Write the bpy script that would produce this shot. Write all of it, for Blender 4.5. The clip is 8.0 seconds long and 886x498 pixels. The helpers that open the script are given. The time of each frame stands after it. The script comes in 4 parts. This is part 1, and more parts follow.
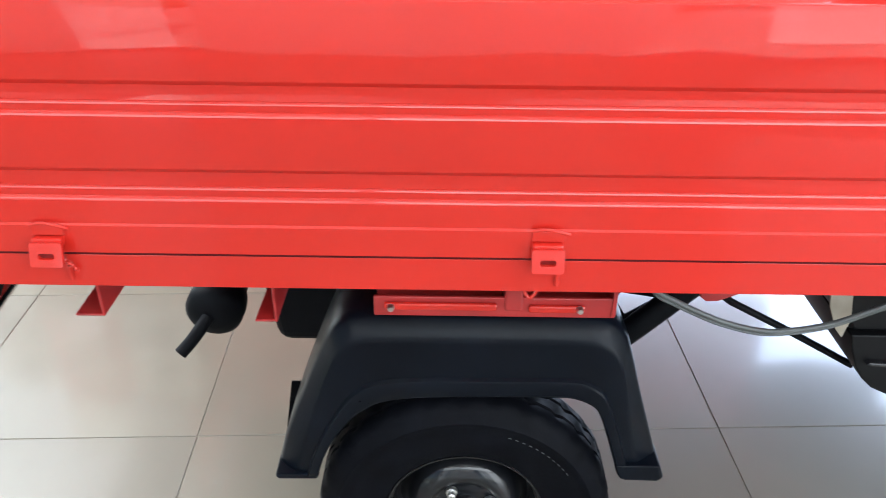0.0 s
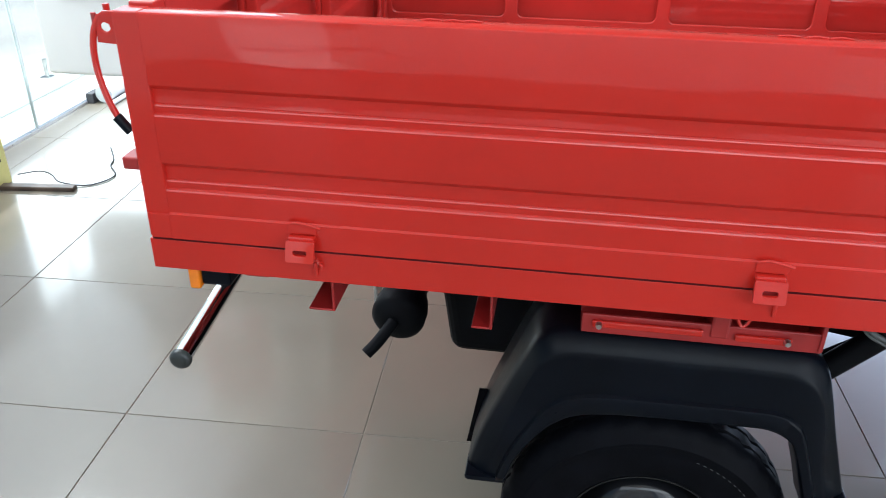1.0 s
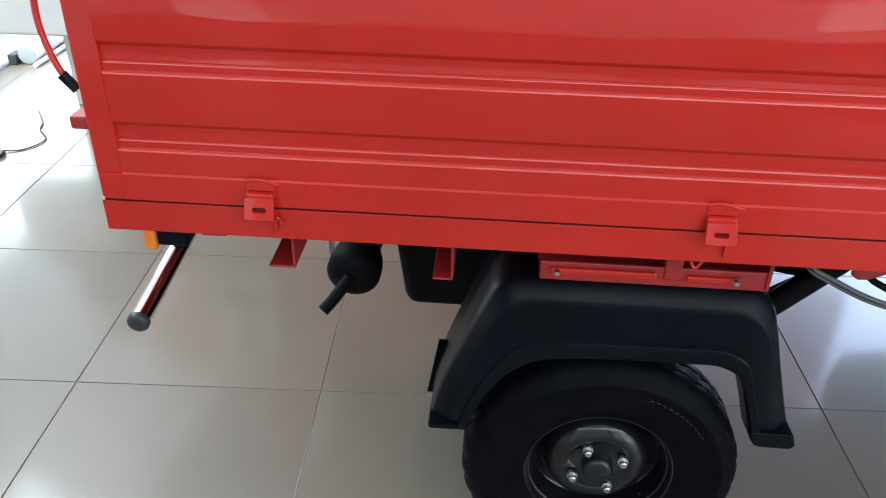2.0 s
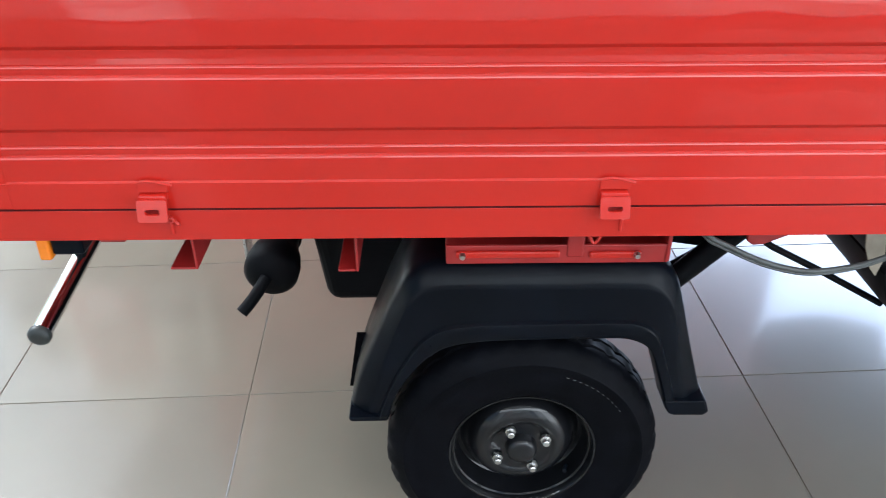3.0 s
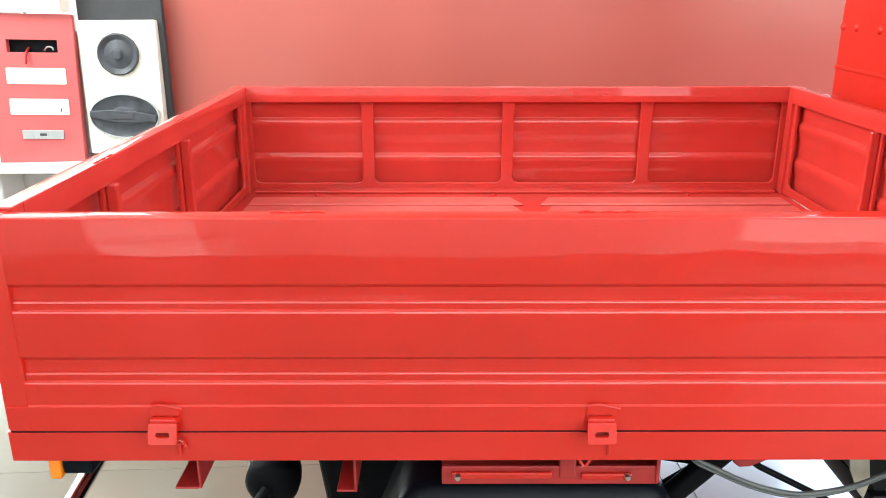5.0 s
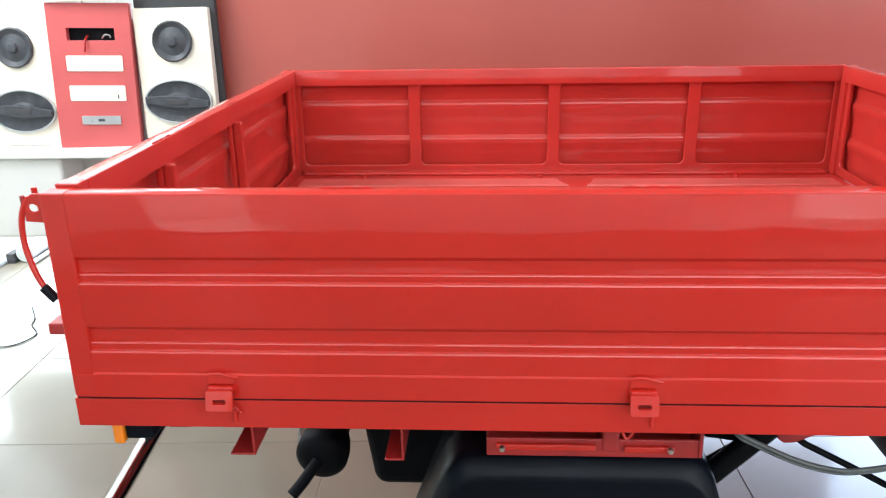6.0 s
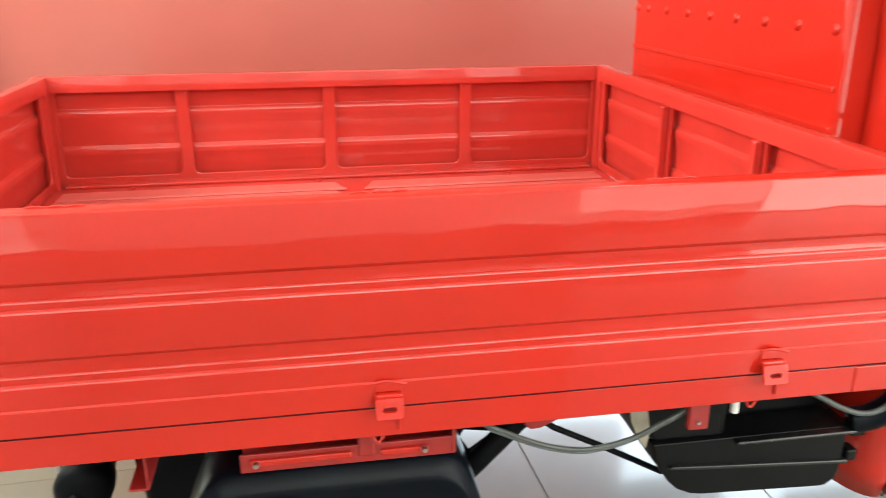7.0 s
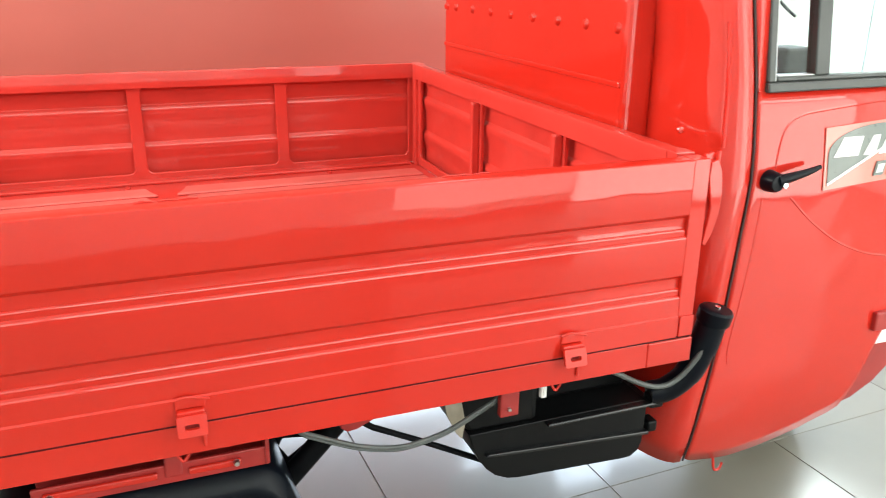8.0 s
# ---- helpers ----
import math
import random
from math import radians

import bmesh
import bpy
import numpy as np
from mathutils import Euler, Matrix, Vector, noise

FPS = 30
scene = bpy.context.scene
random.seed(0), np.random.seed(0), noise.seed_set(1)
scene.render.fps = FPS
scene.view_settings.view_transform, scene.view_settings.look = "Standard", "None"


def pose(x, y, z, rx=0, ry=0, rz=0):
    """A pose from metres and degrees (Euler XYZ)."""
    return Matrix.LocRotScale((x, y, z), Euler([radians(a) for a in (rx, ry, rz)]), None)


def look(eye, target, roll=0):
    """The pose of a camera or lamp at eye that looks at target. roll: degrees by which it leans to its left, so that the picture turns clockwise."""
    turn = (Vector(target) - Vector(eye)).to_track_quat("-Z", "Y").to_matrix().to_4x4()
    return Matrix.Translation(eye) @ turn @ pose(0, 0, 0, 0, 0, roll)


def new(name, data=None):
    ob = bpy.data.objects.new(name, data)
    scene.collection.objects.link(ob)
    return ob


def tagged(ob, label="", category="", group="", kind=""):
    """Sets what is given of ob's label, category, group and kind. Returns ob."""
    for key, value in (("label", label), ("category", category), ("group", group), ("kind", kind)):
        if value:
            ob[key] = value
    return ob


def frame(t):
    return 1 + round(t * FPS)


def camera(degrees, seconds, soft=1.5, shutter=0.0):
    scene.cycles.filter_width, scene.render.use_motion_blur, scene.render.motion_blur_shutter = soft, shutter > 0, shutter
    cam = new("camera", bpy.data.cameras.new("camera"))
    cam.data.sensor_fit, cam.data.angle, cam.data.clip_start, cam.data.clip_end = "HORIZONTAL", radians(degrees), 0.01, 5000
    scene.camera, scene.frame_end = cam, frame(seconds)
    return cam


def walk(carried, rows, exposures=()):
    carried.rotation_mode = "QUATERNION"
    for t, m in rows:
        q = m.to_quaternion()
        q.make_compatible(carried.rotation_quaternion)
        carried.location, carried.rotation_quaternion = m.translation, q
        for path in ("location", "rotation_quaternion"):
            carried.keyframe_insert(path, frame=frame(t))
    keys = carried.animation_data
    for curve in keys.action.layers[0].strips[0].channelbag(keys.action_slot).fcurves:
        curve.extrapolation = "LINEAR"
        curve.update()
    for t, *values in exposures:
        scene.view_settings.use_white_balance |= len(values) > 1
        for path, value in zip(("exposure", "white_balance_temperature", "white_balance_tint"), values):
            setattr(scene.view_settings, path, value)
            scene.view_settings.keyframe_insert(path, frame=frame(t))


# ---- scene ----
cam = camera(57.7, 8.0, soft=0.9, shutter=0.3)
PATH = [
    (0, (-0.121, -0.887, 1.308), (-0.135, 0.848, 0.312), 0.3),
    (0.5, (-0.213, -0.938, 1.334), (-0.32, 0.811, 0.37), 0.5),
    (0.8, (-0.258, -0.957, 1.339), (-0.484, 0.792, 0.395), 0.2),
    (1, (-0.279, -0.963, 1.332), (-0.547, 0.778, 0.385), 0.4),
    (1.2, (-0.298, -0.967, 1.335), (-0.565, 0.763, 0.368), 0.6),
    (1.5, (-0.316, -0.987, 1.33), (-0.533, 0.739, 0.344), 1.0),
    (1.7, (-0.315, -0.984, 1.328), (-0.481, 0.736, 0.321), 1.2),
    (2.8, (-0.258, -0.975, 1.332), (-0.279, 0.716, 0.264), -0.3),
    (3, (-0.241, -0.984, 1.318), (-0.225, 0.724, 0.277), -0.4),
    (3.2, (-0.223, -0.982, 1.32), (-0.161, 0.709, 0.253), -0.4),
    (3.5, (-0.188, -0.983, 1.313), (0.03, 0.735, 0.313), 0.7),
    (3.7, (-0.174, -0.972, 1.331), (0.142, 0.786, 0.431), 0.6),
    (4, (-0.153, -0.964, 1.394), (0.123, 0.85, 0.597), 0.0),
    (4.5, (-0.186, -1.001, 1.416), (-0.084, 0.883, 0.754), -0.3),
    (4.7, (-0.203, -1.014, 1.412), (-0.162, 0.884, 0.784), -0.3),
    (5.8, (-0.248, -1.071, 1.396), (-0.304, 0.83, 0.778), -0.6),
    (6, (-0.222, -1.065, 1.397), (-0.336, 0.822, 0.745), -1.3),
    (6.2, (-0.183, -1.06, 1.399), (-0.23, 0.823, 0.728), -1.1),
    (6.5, (-0.142, -1.05, 1.399), (-0.079, 0.836, 0.736), -0.9),
    (7, (-0.09, -1.056, 1.402), (0.224, 0.807, 0.744), -0.4),
    (7.2, (-0.069, -1.052, 1.411), (0.357, 0.785, 0.746), 0.0),
    (7.5, (-0.055, -1.058, 1.402), (0.504, 0.756, 0.772), 0.0),
    (8, (-0.022, -1.065, 1.406), (0.656, 0.695, 0.741), 0.3),
]
EXPOSURES = [(0, 0.25, 6300, 10), (0.5, 0.00, 6200, 10), (1, -0.50, 6100, 10), (1.7, -0.55, 6100, 10), (2.8, -0.35, 6100, 10), (3, -0.10, 6150, 10), (3.5, 0.20, 6200, 10), (4, 0.45, 6500, 8),
             (4.5, 0.31, 6700, 5), (5.8, -0.20, 6500, 8), (6, -0.30, 6450, 9), (6.5, 0.05, 7000, 5), (7, 0.15, 7400, 3), (8, 0.14, 7200, 4)]
walk(cam, [(t, look(eye, target, roll)) for t, eye, target, roll in PATH], EXPOSURES)

# ---- world, sun and exposure ----
SUN_EL, SUN_ROT = radians(60), radians(-95)
world = bpy.data.worlds.new("world")
scene.world = world
world.use_nodes = True
wn = world.node_tree.nodes
sky = wn.new("ShaderNodeTexSky")
sky.sky_type, sky.sun_disc = "NISHITA", False
sky.sun_elevation, sky.sun_rotation = SUN_EL, SUN_ROT
world.node_tree.links.new(sky.outputs[0], wn["Background"].inputs[0])
wn["Background"].inputs[1].default_value = 0.12
sun = new("sun", bpy.data.lights.new("sun", "SUN"))
sun.data.energy, sun.data.angle, sun.data.color = 5.0, radians(0.5), (1.0, 0.96, 0.9)
sun.matrix_world = look((-10, 1.0, 17.3), (0, 0, 0))


def window_light(name, centre, target, w, h, watts, colour):
    """Daylight that comes in through one of the glazed openings, or the added high front fill."""
    ob = new(name, bpy.data.lights.new(name, "AREA"))
    ob.data.shape, ob.data.size, ob.data.size_y = "RECTANGLE", w, h
    ob.data.energy, ob.data.color = watts, colour
    ob.matrix_world = look(centre, target)
    return ob


DAY = (0.93, 0.97, 1.0)
window_light("daylight_left", (-2.68, 0.85, 2.60), (0.0, 0.7, 1.0), 2.5, 0.95, 148, DAY)
window_light("daylight_rear", (2.40, 3.85, 1.5), (2.40, 0.0, 1.1), 4.1, 2.7, 420, (0.62, 0.76, 1.0))
window_light("daylight_right", (4.54, 1.45, 2.70), (0.0, 1.6, 1.2), 3.0, 0.7, 140, (0.80, 0.89, 1.0))
window_light("daylight_front", (3.45, -2.84, 1.20), (3.45, 0.0, 1.20), 2.2, 2.34, 78, DAY)
window_light("daylight_front_side", (1.80, -2.84, 1.36), (1.80, 0.0, 1.36), 1.06, 2.0, 14, DAY)
window_light("daylight_passage", (-2.0, 3.85, 1.35), (-1.2, 0.0, 0.3), 1.4, 2.4, 52, (0.86, 0.93, 1.0))

window_light("daylight_corner", (-2.84, 2.98, 0.56), (0.0, 2.98, 0.56), 1.56, 0.74, 48, DAY)
# Two fill lamps added high in front to brighten ledges; no known window.
window_light("fill_high", (2.0, -2.86, 2.87), (1.6, 0.0, 0.8), 5.0, 0.78, 84, DAY)
window_light("fill_high_left", (-1.62, -2.86, 2.87), (-1.0, 0.0, 0.8), 2.2, 0.78, 22, DAY)
window_light("daylight_corner_high", (-2.84, 2.55, 2.10), (0.0, 2.2, 1.0), 2.2, 1.8, 36, DAY)
window_light("daylight_entrance", (-1.71, -2.88, 1.15), (-1.71, 0.0, 0.9), 0.46, 2.2, 4.0, DAY)

# ---- materials ----


def material(name, colour, rough=0.5, metal=0.0, coat=0.0, coat_rough=0.05, vary=0.08, scale=6.0, bump=0.0, bump_scale=80.0,
             rough_vary=0.08, spec=0.5, tint=None, wave=0.0):
    """A surface with cloudy variation of colour and gloss and a fine relief."""
    m = bpy.data.materials.new(name)
    m.use_nodes = True
    nt = m.node_tree
    b = nt.nodes["Principled BSDF"]
    b.inputs["Roughness"].default_value, b.inputs["Metallic"].default_value = rough, metal
    b.inputs["Coat Weight"].default_value, b.inputs["Coat Roughness"].default_value = coat, coat_rough
    b.inputs["Specular IOR Level"].default_value = spec
    if coat > 0.8:
        b.inputs["Coat IOR"].default_value = 1.56
    co = nt.nodes.new("ShaderNodeTexCoord")
    big = nt.nodes.new("ShaderNodeTexNoise")
    big.inputs["Scale"].default_value, big.inputs["Detail"].default_value = scale, 5.0
    fine = nt.nodes.new("ShaderNodeTexNoise")
    fine.inputs["Scale"].default_value, fine.inputs["Detail"].default_value = bump_scale, 4.0
    ramp = nt.nodes.new("ShaderNodeMapRange")
    ramp.inputs["From Min"].default_value, ramp.inputs["From Max"].default_value = 0.3, 0.7
    mix = nt.nodes.new("ShaderNodeMix")
    mix.data_type = "RGBA"
    c2 = tint or tuple(min(1.0, c * (1 + 2 * vary)) for c in colour)
    mix.inputs[6].default_value = (*[c * (1 - vary) for c in colour], 1)
    mix.inputs[7].default_value = (*c2, 1)
    rr = nt.nodes.new("ShaderNodeMapRange")
    rr.inputs["To Min"].default_value, rr.inputs["To Max"].default_value = max(0.02, rough - rough_vary), rough + rough_vary
    ln = nt.links.new
    ln(co.outputs["Object"], big.inputs["Vector"])
    ln(co.outputs["Object"], fine.inputs["Vector"])
    ln(big.outputs["Fac"], ramp.inputs["Value"])
    ln(ramp.outputs[0], mix.inputs[0])
    ln(mix.outputs[2], b.inputs["Base Color"])
    ln(fine.outputs["Fac"], rr.inputs["Value"])
    ln(rr.outputs[0], b.inputs["Roughness"])
    wv = None
    if wave:
        slow = nt.nodes.new("ShaderNodeTexNoise")
        slow.inputs["Scale"].default_value, slow.inputs["Detail"].default_value = 4.5, 1.0
        wv = nt.nodes.new("ShaderNodeBump")
        wv.inputs["Strength"].default_value, wv.inputs["Distance"].default_value = wave, 0.006
        ln(co.outputs["Object"], slow.inputs["Vector"])
        ln(slow.outputs["Fac"], wv.inputs["Height"])
        ln(wv.outputs[0], b.inputs["Coat Normal"])
    if bump:
        bp = nt.nodes.new("ShaderNodeBump")
        bp.inputs["Strength"].default_value, bp.inputs["Distance"].default_value = bump, 0.002
        ln(fine.outputs["Fac"], bp.inputs["Height"])
        ln(bp.outputs[0], b.inputs["Normal"])
    return m


def glass_material(name, colour=(0.93, 0.97, 0.96), gloss=0.03):
    """Thin clear glass: mostly see-through, with a faint gloss."""
    m = bpy.data.materials.new(name)
    m.use_nodes = True
    nt = m.node_tree
    out = nt.nodes["Material Output"]
    nt.nodes.remove(nt.nodes["Principled BSDF"])
    t, g = nt.nodes.new("ShaderNodeBsdfTransparent"), nt.nodes.new("ShaderNodeBsdfGlossy")
    t.inputs[0].default_value = (*colour, 1)
    g.inputs["Roughness"].default_value = 0.02
    mx, lw = nt.nodes.new("ShaderNodeMixShader"), nt.nodes.new("ShaderNodeLayerWeight")
    pw = nt.nodes.new("ShaderNodeMath")
    pw.operation, pw.inputs[1].default_value = "POWER", 5.0
    ad = nt.nodes.new("ShaderNodeMath")
    ad.operation, ad.inputs[1].default_value, ad.inputs[2].default_value = "MULTIPLY_ADD", 0.5, gloss
    lw.inputs[0].default_value = 0.5
    nt.links.new(lw.outputs["Facing"], pw.inputs[0])
    nt.links.new(pw.outputs[0], ad.inputs[0])
    nt.links.new(ad.outputs[0], mx.inputs[0])
    nt.links.new(t.outputs[0], mx.inputs[1])
    nt.links.new(g.outputs[0], mx.inputs[2])
    nt.links.new(mx.outputs[0], out.inputs[0])
    return m


def tile_material():
    """Polished cream porcelain: soft clouds, fine specks, a little different from tile to tile."""
    m = material("polished_tile", (0.163, 0.147, 0.113), rough=0.36, vary=0.05, scale=2.5, rough_vary=0.05, bump=0.02, bump_scale=25, spec=0.5, coat=0.7, coat_rough=0.12)
    nt = m.node_tree
    b = nt.nodes["Principled BSDF"]
    info = nt.nodes.new("ShaderNodeObjectInfo")
    hs = nt.nodes.new("ShaderNodeHueSaturation")
    mr = nt.nodes.new("ShaderNodeMapRange")
    mr.inputs["To Min"].default_value, mr.inputs["To Max"].default_value = 0.94, 1.06
    nt.links.new(info.outputs["Random"], mr.inputs["Value"])
    nt.links.new(mr.outputs[0], hs.inputs["Value"])
    src = b.inputs["Base Color"].links[0].from_socket
    nt.links.new(src, hs.inputs["Color"])
    nt.links.new(hs.outputs[0], b.inputs["Base Color"])
    return m


RED = material("red_paint", (0.50, 0.0185, 0.0110), rough=0.42, spec=0.05, coat=0.85, coat_rough=0.05, wave=1.0, vary=0.05, scale=3.0, bump=0.03, bump_scale=22, rough_vary=0.06)
# Same red as the outside, with the haze over the bed put into it.
RED_IN = material("red_paint_bed_hazed", (0.52, 0.036, 0.028), rough=0.45, spec=0.1, coat=0.85, coat_rough=0.06, vary=0.07, scale=4.0, bump=0.04, bump_scale=30)
# Paler red: the sheen on the rib tops is put into the colour.
RED_RIB = material("red_paint_rib_sheen", (0.58, 0.105, 0.090), rough=0.42, spec=0.3, coat=0.5, coat_rough=0.12, vary=0.10, scale=6.0, bump=0.04, bump_scale=30)
# Dull chassis red, darkened further to carry the shade under the rail.
RED_FRAME = material("red_chassis_paint_shaded", (0.30, 0.013, 0.012), rough=0.45, coat=0.3, coat_rough=0.2, vary=0.14, scale=9.0, bump=0.06, bump_scale=60)
# Dark red that paints the shade in the gap over the side rail.
GAP_SHADE = material("dark_red_gap_shade", (0.075, 0.007, 0.007), rough=0.7, spec=0.05, vary=0.15, scale=20.0)
BLACK_PLASTIC = material("black_plastic", (0.0026, 0.0040, 0.0070), spec=0.13, rough=0.30, vary=0.2, scale=8.0, bump=0.02, bump_scale=90, rough_vary=0.05)
BLACK_TANK = material("black_tank_plastic", (0.003, 0.0032, 0.0036), spec=0.16, rough=0.36, vary=0.2, scale=8.0, bump=0.015, bump_scale=60, rough_vary=0.03)
BLACK_GLOSS = material("black_gloss_paint", (0.006, 0.006, 0.007), rough=0.30, spec=0.4, coat=0.3, vary=0.2, scale=8.0, bump=0.02)
BLACK_METAL = material("black_matt_metal", (0.003, 0.0034, 0.0046), spec=0.1, rough=0.55, vary=0.3, scale=14.0, bump=0.1, bump_scale=120)
RIM_BLACK = material("black_rim_enamel", (0.006, 0.0065, 0.008), rough=0.35, spec=0.1, coat=0.8, coat_rough=0.03, vary=0.2, scale=8.0, bump=0.02, wave=0.3)
RUBBER = material("tyre_rubber", (0.0028, 0.0032, 0.0048), spec=0.06, rough=0.55, vary=0.25, scale=18.0, bump=0.1, bump_scale=160)
FRAME_GREY = material("dark_grey_frame", (0.035, 0.038, 0.036), rough=0.35, vary=0.2, scale=12, bump=0.04)
SILICONE = material("grey_silicone", (0.42, 0.45, 0.44), rough=0.5, vary=0.1)
SEAL = material("rubber_seal", (0.026, 0.011, 0.010), rough=0.6, vary=0.2)
CHROME = material("chrome", (0.72, 0.73, 0.75), rough=0.08, metal=1.0, vary=0.04, rough_vary=0.04)
STEEL = material("zinc_steel", (0.55, 0.55, 0.54), rough=0.3, metal=1.0, vary=0.1, scale=30)
TAN = material("tan_shield", (0.30, 0.265, 0.21), rough=0.5, metal=0.3, vary=0.15, scale=25)
CAP_GREY = material("grey_plastic_cap", (0.020, 0.024, 0.024), rough=0.4, vary=0.2, scale=30, bump=0.05)
HOSE = material("grey_hose", (0.075, 0.082, 0.08), rough=0.45, vary=0.15, scale=20)
ORANGE = material("orange_lens", (0.85, 0.22, 0.01), rough=0.2, coat=0.8, vary=0.1, scale=30)
TILE = tile_material()
GROUT = material("dark_grout", (0.19, 0.172, 0.138), rough=0.8, vary=0.2, scale=12)
WALL_RED = material("red_wall_paint", (0.40, 0.088, 0.068), rough=0.34, vary=0.05, scale=1.2, rough_vary=0.01, coat=0.2, coat_rough=0.25)
WALL_WHITE = material("white_wall_paint", (0.74, 0.75, 0.73), rough=0.6, vary=0.03, scale=1.5, bump=0.08, bump_scale=90)
CEILING = material("ceiling_paint", (0.84, 0.84, 0.82), rough=0.7, vary=0.03, scale=1.0)
CREAM = material("cream_board", (0.74, 0.71, 0.60), rough=0.4, vary=0.04, scale=5)
RED_BOARD = material("red_board", (0.54, 0.10, 0.10), rough=0.35, vary=0.05, scale=5)
SPEAKER = material("speaker_black", (0.040, 0.044, 0.052), rough=0.5, vary=0.25, scale=30, bump=0.15, bump_scale=200)
PAPER = material("white_label_paper", (0.70, 0.67, 0.58), rough=0.7, vary=0.03, scale=10)
DARK_BOARD = material("dark_grey_board", (0.035, 0.036, 0.04), rough=0.6, vary=0.2, scale=6)
ALU = material("brushed_aluminium", (0.62, 0.63, 0.64), rough=0.3, metal=0.9, vary=0.06, scale=12)
PIPE_WHITE = material("white_plastic_pipe", (0.72, 0.73, 0.74), rough=0.35, vary=0.04, scale=8)
YELLOW = material("pale_yellow_card", (0.72, 0.70, 0.28), rough=0.6, vary=0.06, scale=8)
WOOD_DARK = material("dark_brown_wood", (0.06, 0.04, 0.03), rough=0.5, vary=0.25, scale=25)
CONCRETE = material("sunlit_paving", (0.76, 0.75, 0.72), rough=0.8, vary=0.12, scale=1.2, bump=0.1, bump_scale=40)
DECAL_DARK = material("decal_grey", (0.11, 0.13, 0.12), rough=0.3, vary=0.1, scale=20, coat=0.4)
DECAL_WHITE = material("decal_white", (0.78, 0.78, 0.76), rough=0.35, vary=0.03, scale=20)
DECAL_FILM = material("decal_film", (0.60, 0.17, 0.13), rough=0.2, vary=0.05, scale=9, coat=0.5)
SEAT = material("black_vinyl", (0.015, 0.015, 0.016), rough=0.5, vary=0.2, bump=0.1, bump_scale=90)
GLASS = glass_material("window_glass")
GLASS_CAB = glass_material("cab_glass", (0.90, 0.95, 0.93), 0.012)

# ---- mesh helpers ----


def part(name, bm, mat, parent=None, label="", smooth=False, bevel=0.0, solid=0.0, sharp=38, weighted=False):
    """Links a bmesh as one mesh object, under a thing or a part."""
    bmesh.ops.recalc_face_normals(bm, faces=bm.faces)
    me = bpy.data.meshes.new(name)
    bm.to_mesh(me)
    bm.free()
    me.materials.append(mat)
    if smooth:
        me.shade_smooth()
        me.set_sharp_from_angle(angle=radians(sharp))
    ob = new(name, me)
    ob.parent = parent
    if solid:
        s = ob.modifiers.new("thickness", "SOLIDIFY")
        s.thickness, s.offset = solid, -1
    if bevel:
        b = ob.modifiers.new("worn_edges", "BEVEL")
        b.width, b.segments, b.limit_method, b.angle_limit = bevel, 4 if bevel > 0.014 else 2, "ANGLE", radians(40)
        b.harden_normals = False
    if weighted:
        w = ob.modifiers.new("flat_faces", "WEIGHTED_NORMAL")
        w.weight, w.mode = 100, "FACE_AREA"
    if label:
        tagged(ob, label)
    return ob


def thing(name, label, category, group="", kind="", at=None):
    ob = new(name)
    ob.empty_display_size = 0.1
    if at:
        ob.matrix_basis = at
    return tagged(ob, label, category, group, kind)


def box(bm, x0, x1, y0, y1, z0, z1):
    v = [bm.verts.new(p) for p in ((x0, y0, z0), (x1, y0, z0), (x1, y1, z0), (x0, y1, z0), (x0, y0, z1), (x1, y0, z1), (x1, y1, z1), (x0, y1, z1))]
    for f in ((0, 3, 2, 1), (4, 5, 6, 7), (0, 1, 5, 4), (1, 2, 6, 5), (2, 3, 7, 6), (3, 0, 4, 7)):
        bm.faces.new([v[i] for i in f])
    return bm


def boxed(*args):
    return box(bmesh.new(), *args)


def smooth_line(pts, n):
    """A Catmull-Rom line through points, with n steps between each two."""
    p = [Vector(a) for a in pts]
    p = [2 * p[0] - p[1]] + p + [2 * p[-1] - p[-2]]
    out = []
    for i in range(1, len(p) - 2):
        for k in range(n):
            t = k / n
            a, b, c, d = p[i - 1:i + 3]
            out.append(0.5 * (2 * b + (c - a) * t + (2 * a - 5 * b + 4 * c - d) * t * t + (3 * b - a - 3 * c + d) * t ** 3))
    return out + [p[-2]]


def tube(bm, pts, r, seg=12, cap=True):
    """A round tube along points; r is one radius or one for each point."""
    p = [Vector(a) for a in pts]
    rad = r if isinstance(r, (list, tuple)) else [r] * len(p)
    rings, side = [], None
    for i, c in enumerate(p):
        d = (p[min(i + 1, len(p) - 1)] - p[max(i - 1, 0)]).normalized()
        if side is None:
            side = d.orthogonal().normalized()
        side = (side - d * side.dot(d)).normalized()
        up = d.cross(side)
        rings.append([bm.verts.new(c + rad[i] * (math.cos(2 * math.pi * k / seg) * side + math.sin(2 * math.pi * k / seg) * up)) for k in range(seg)])
    for a, b in zip(rings, rings[1:]):
        for k in range(seg):
            bm.faces.new((a[k], a[(k + 1) % seg], b[(k + 1) % seg], b[k]))
    if cap:
        bm.faces.new(rings[0][::-1])
        bm.faces.new(rings[-1])
    return bm


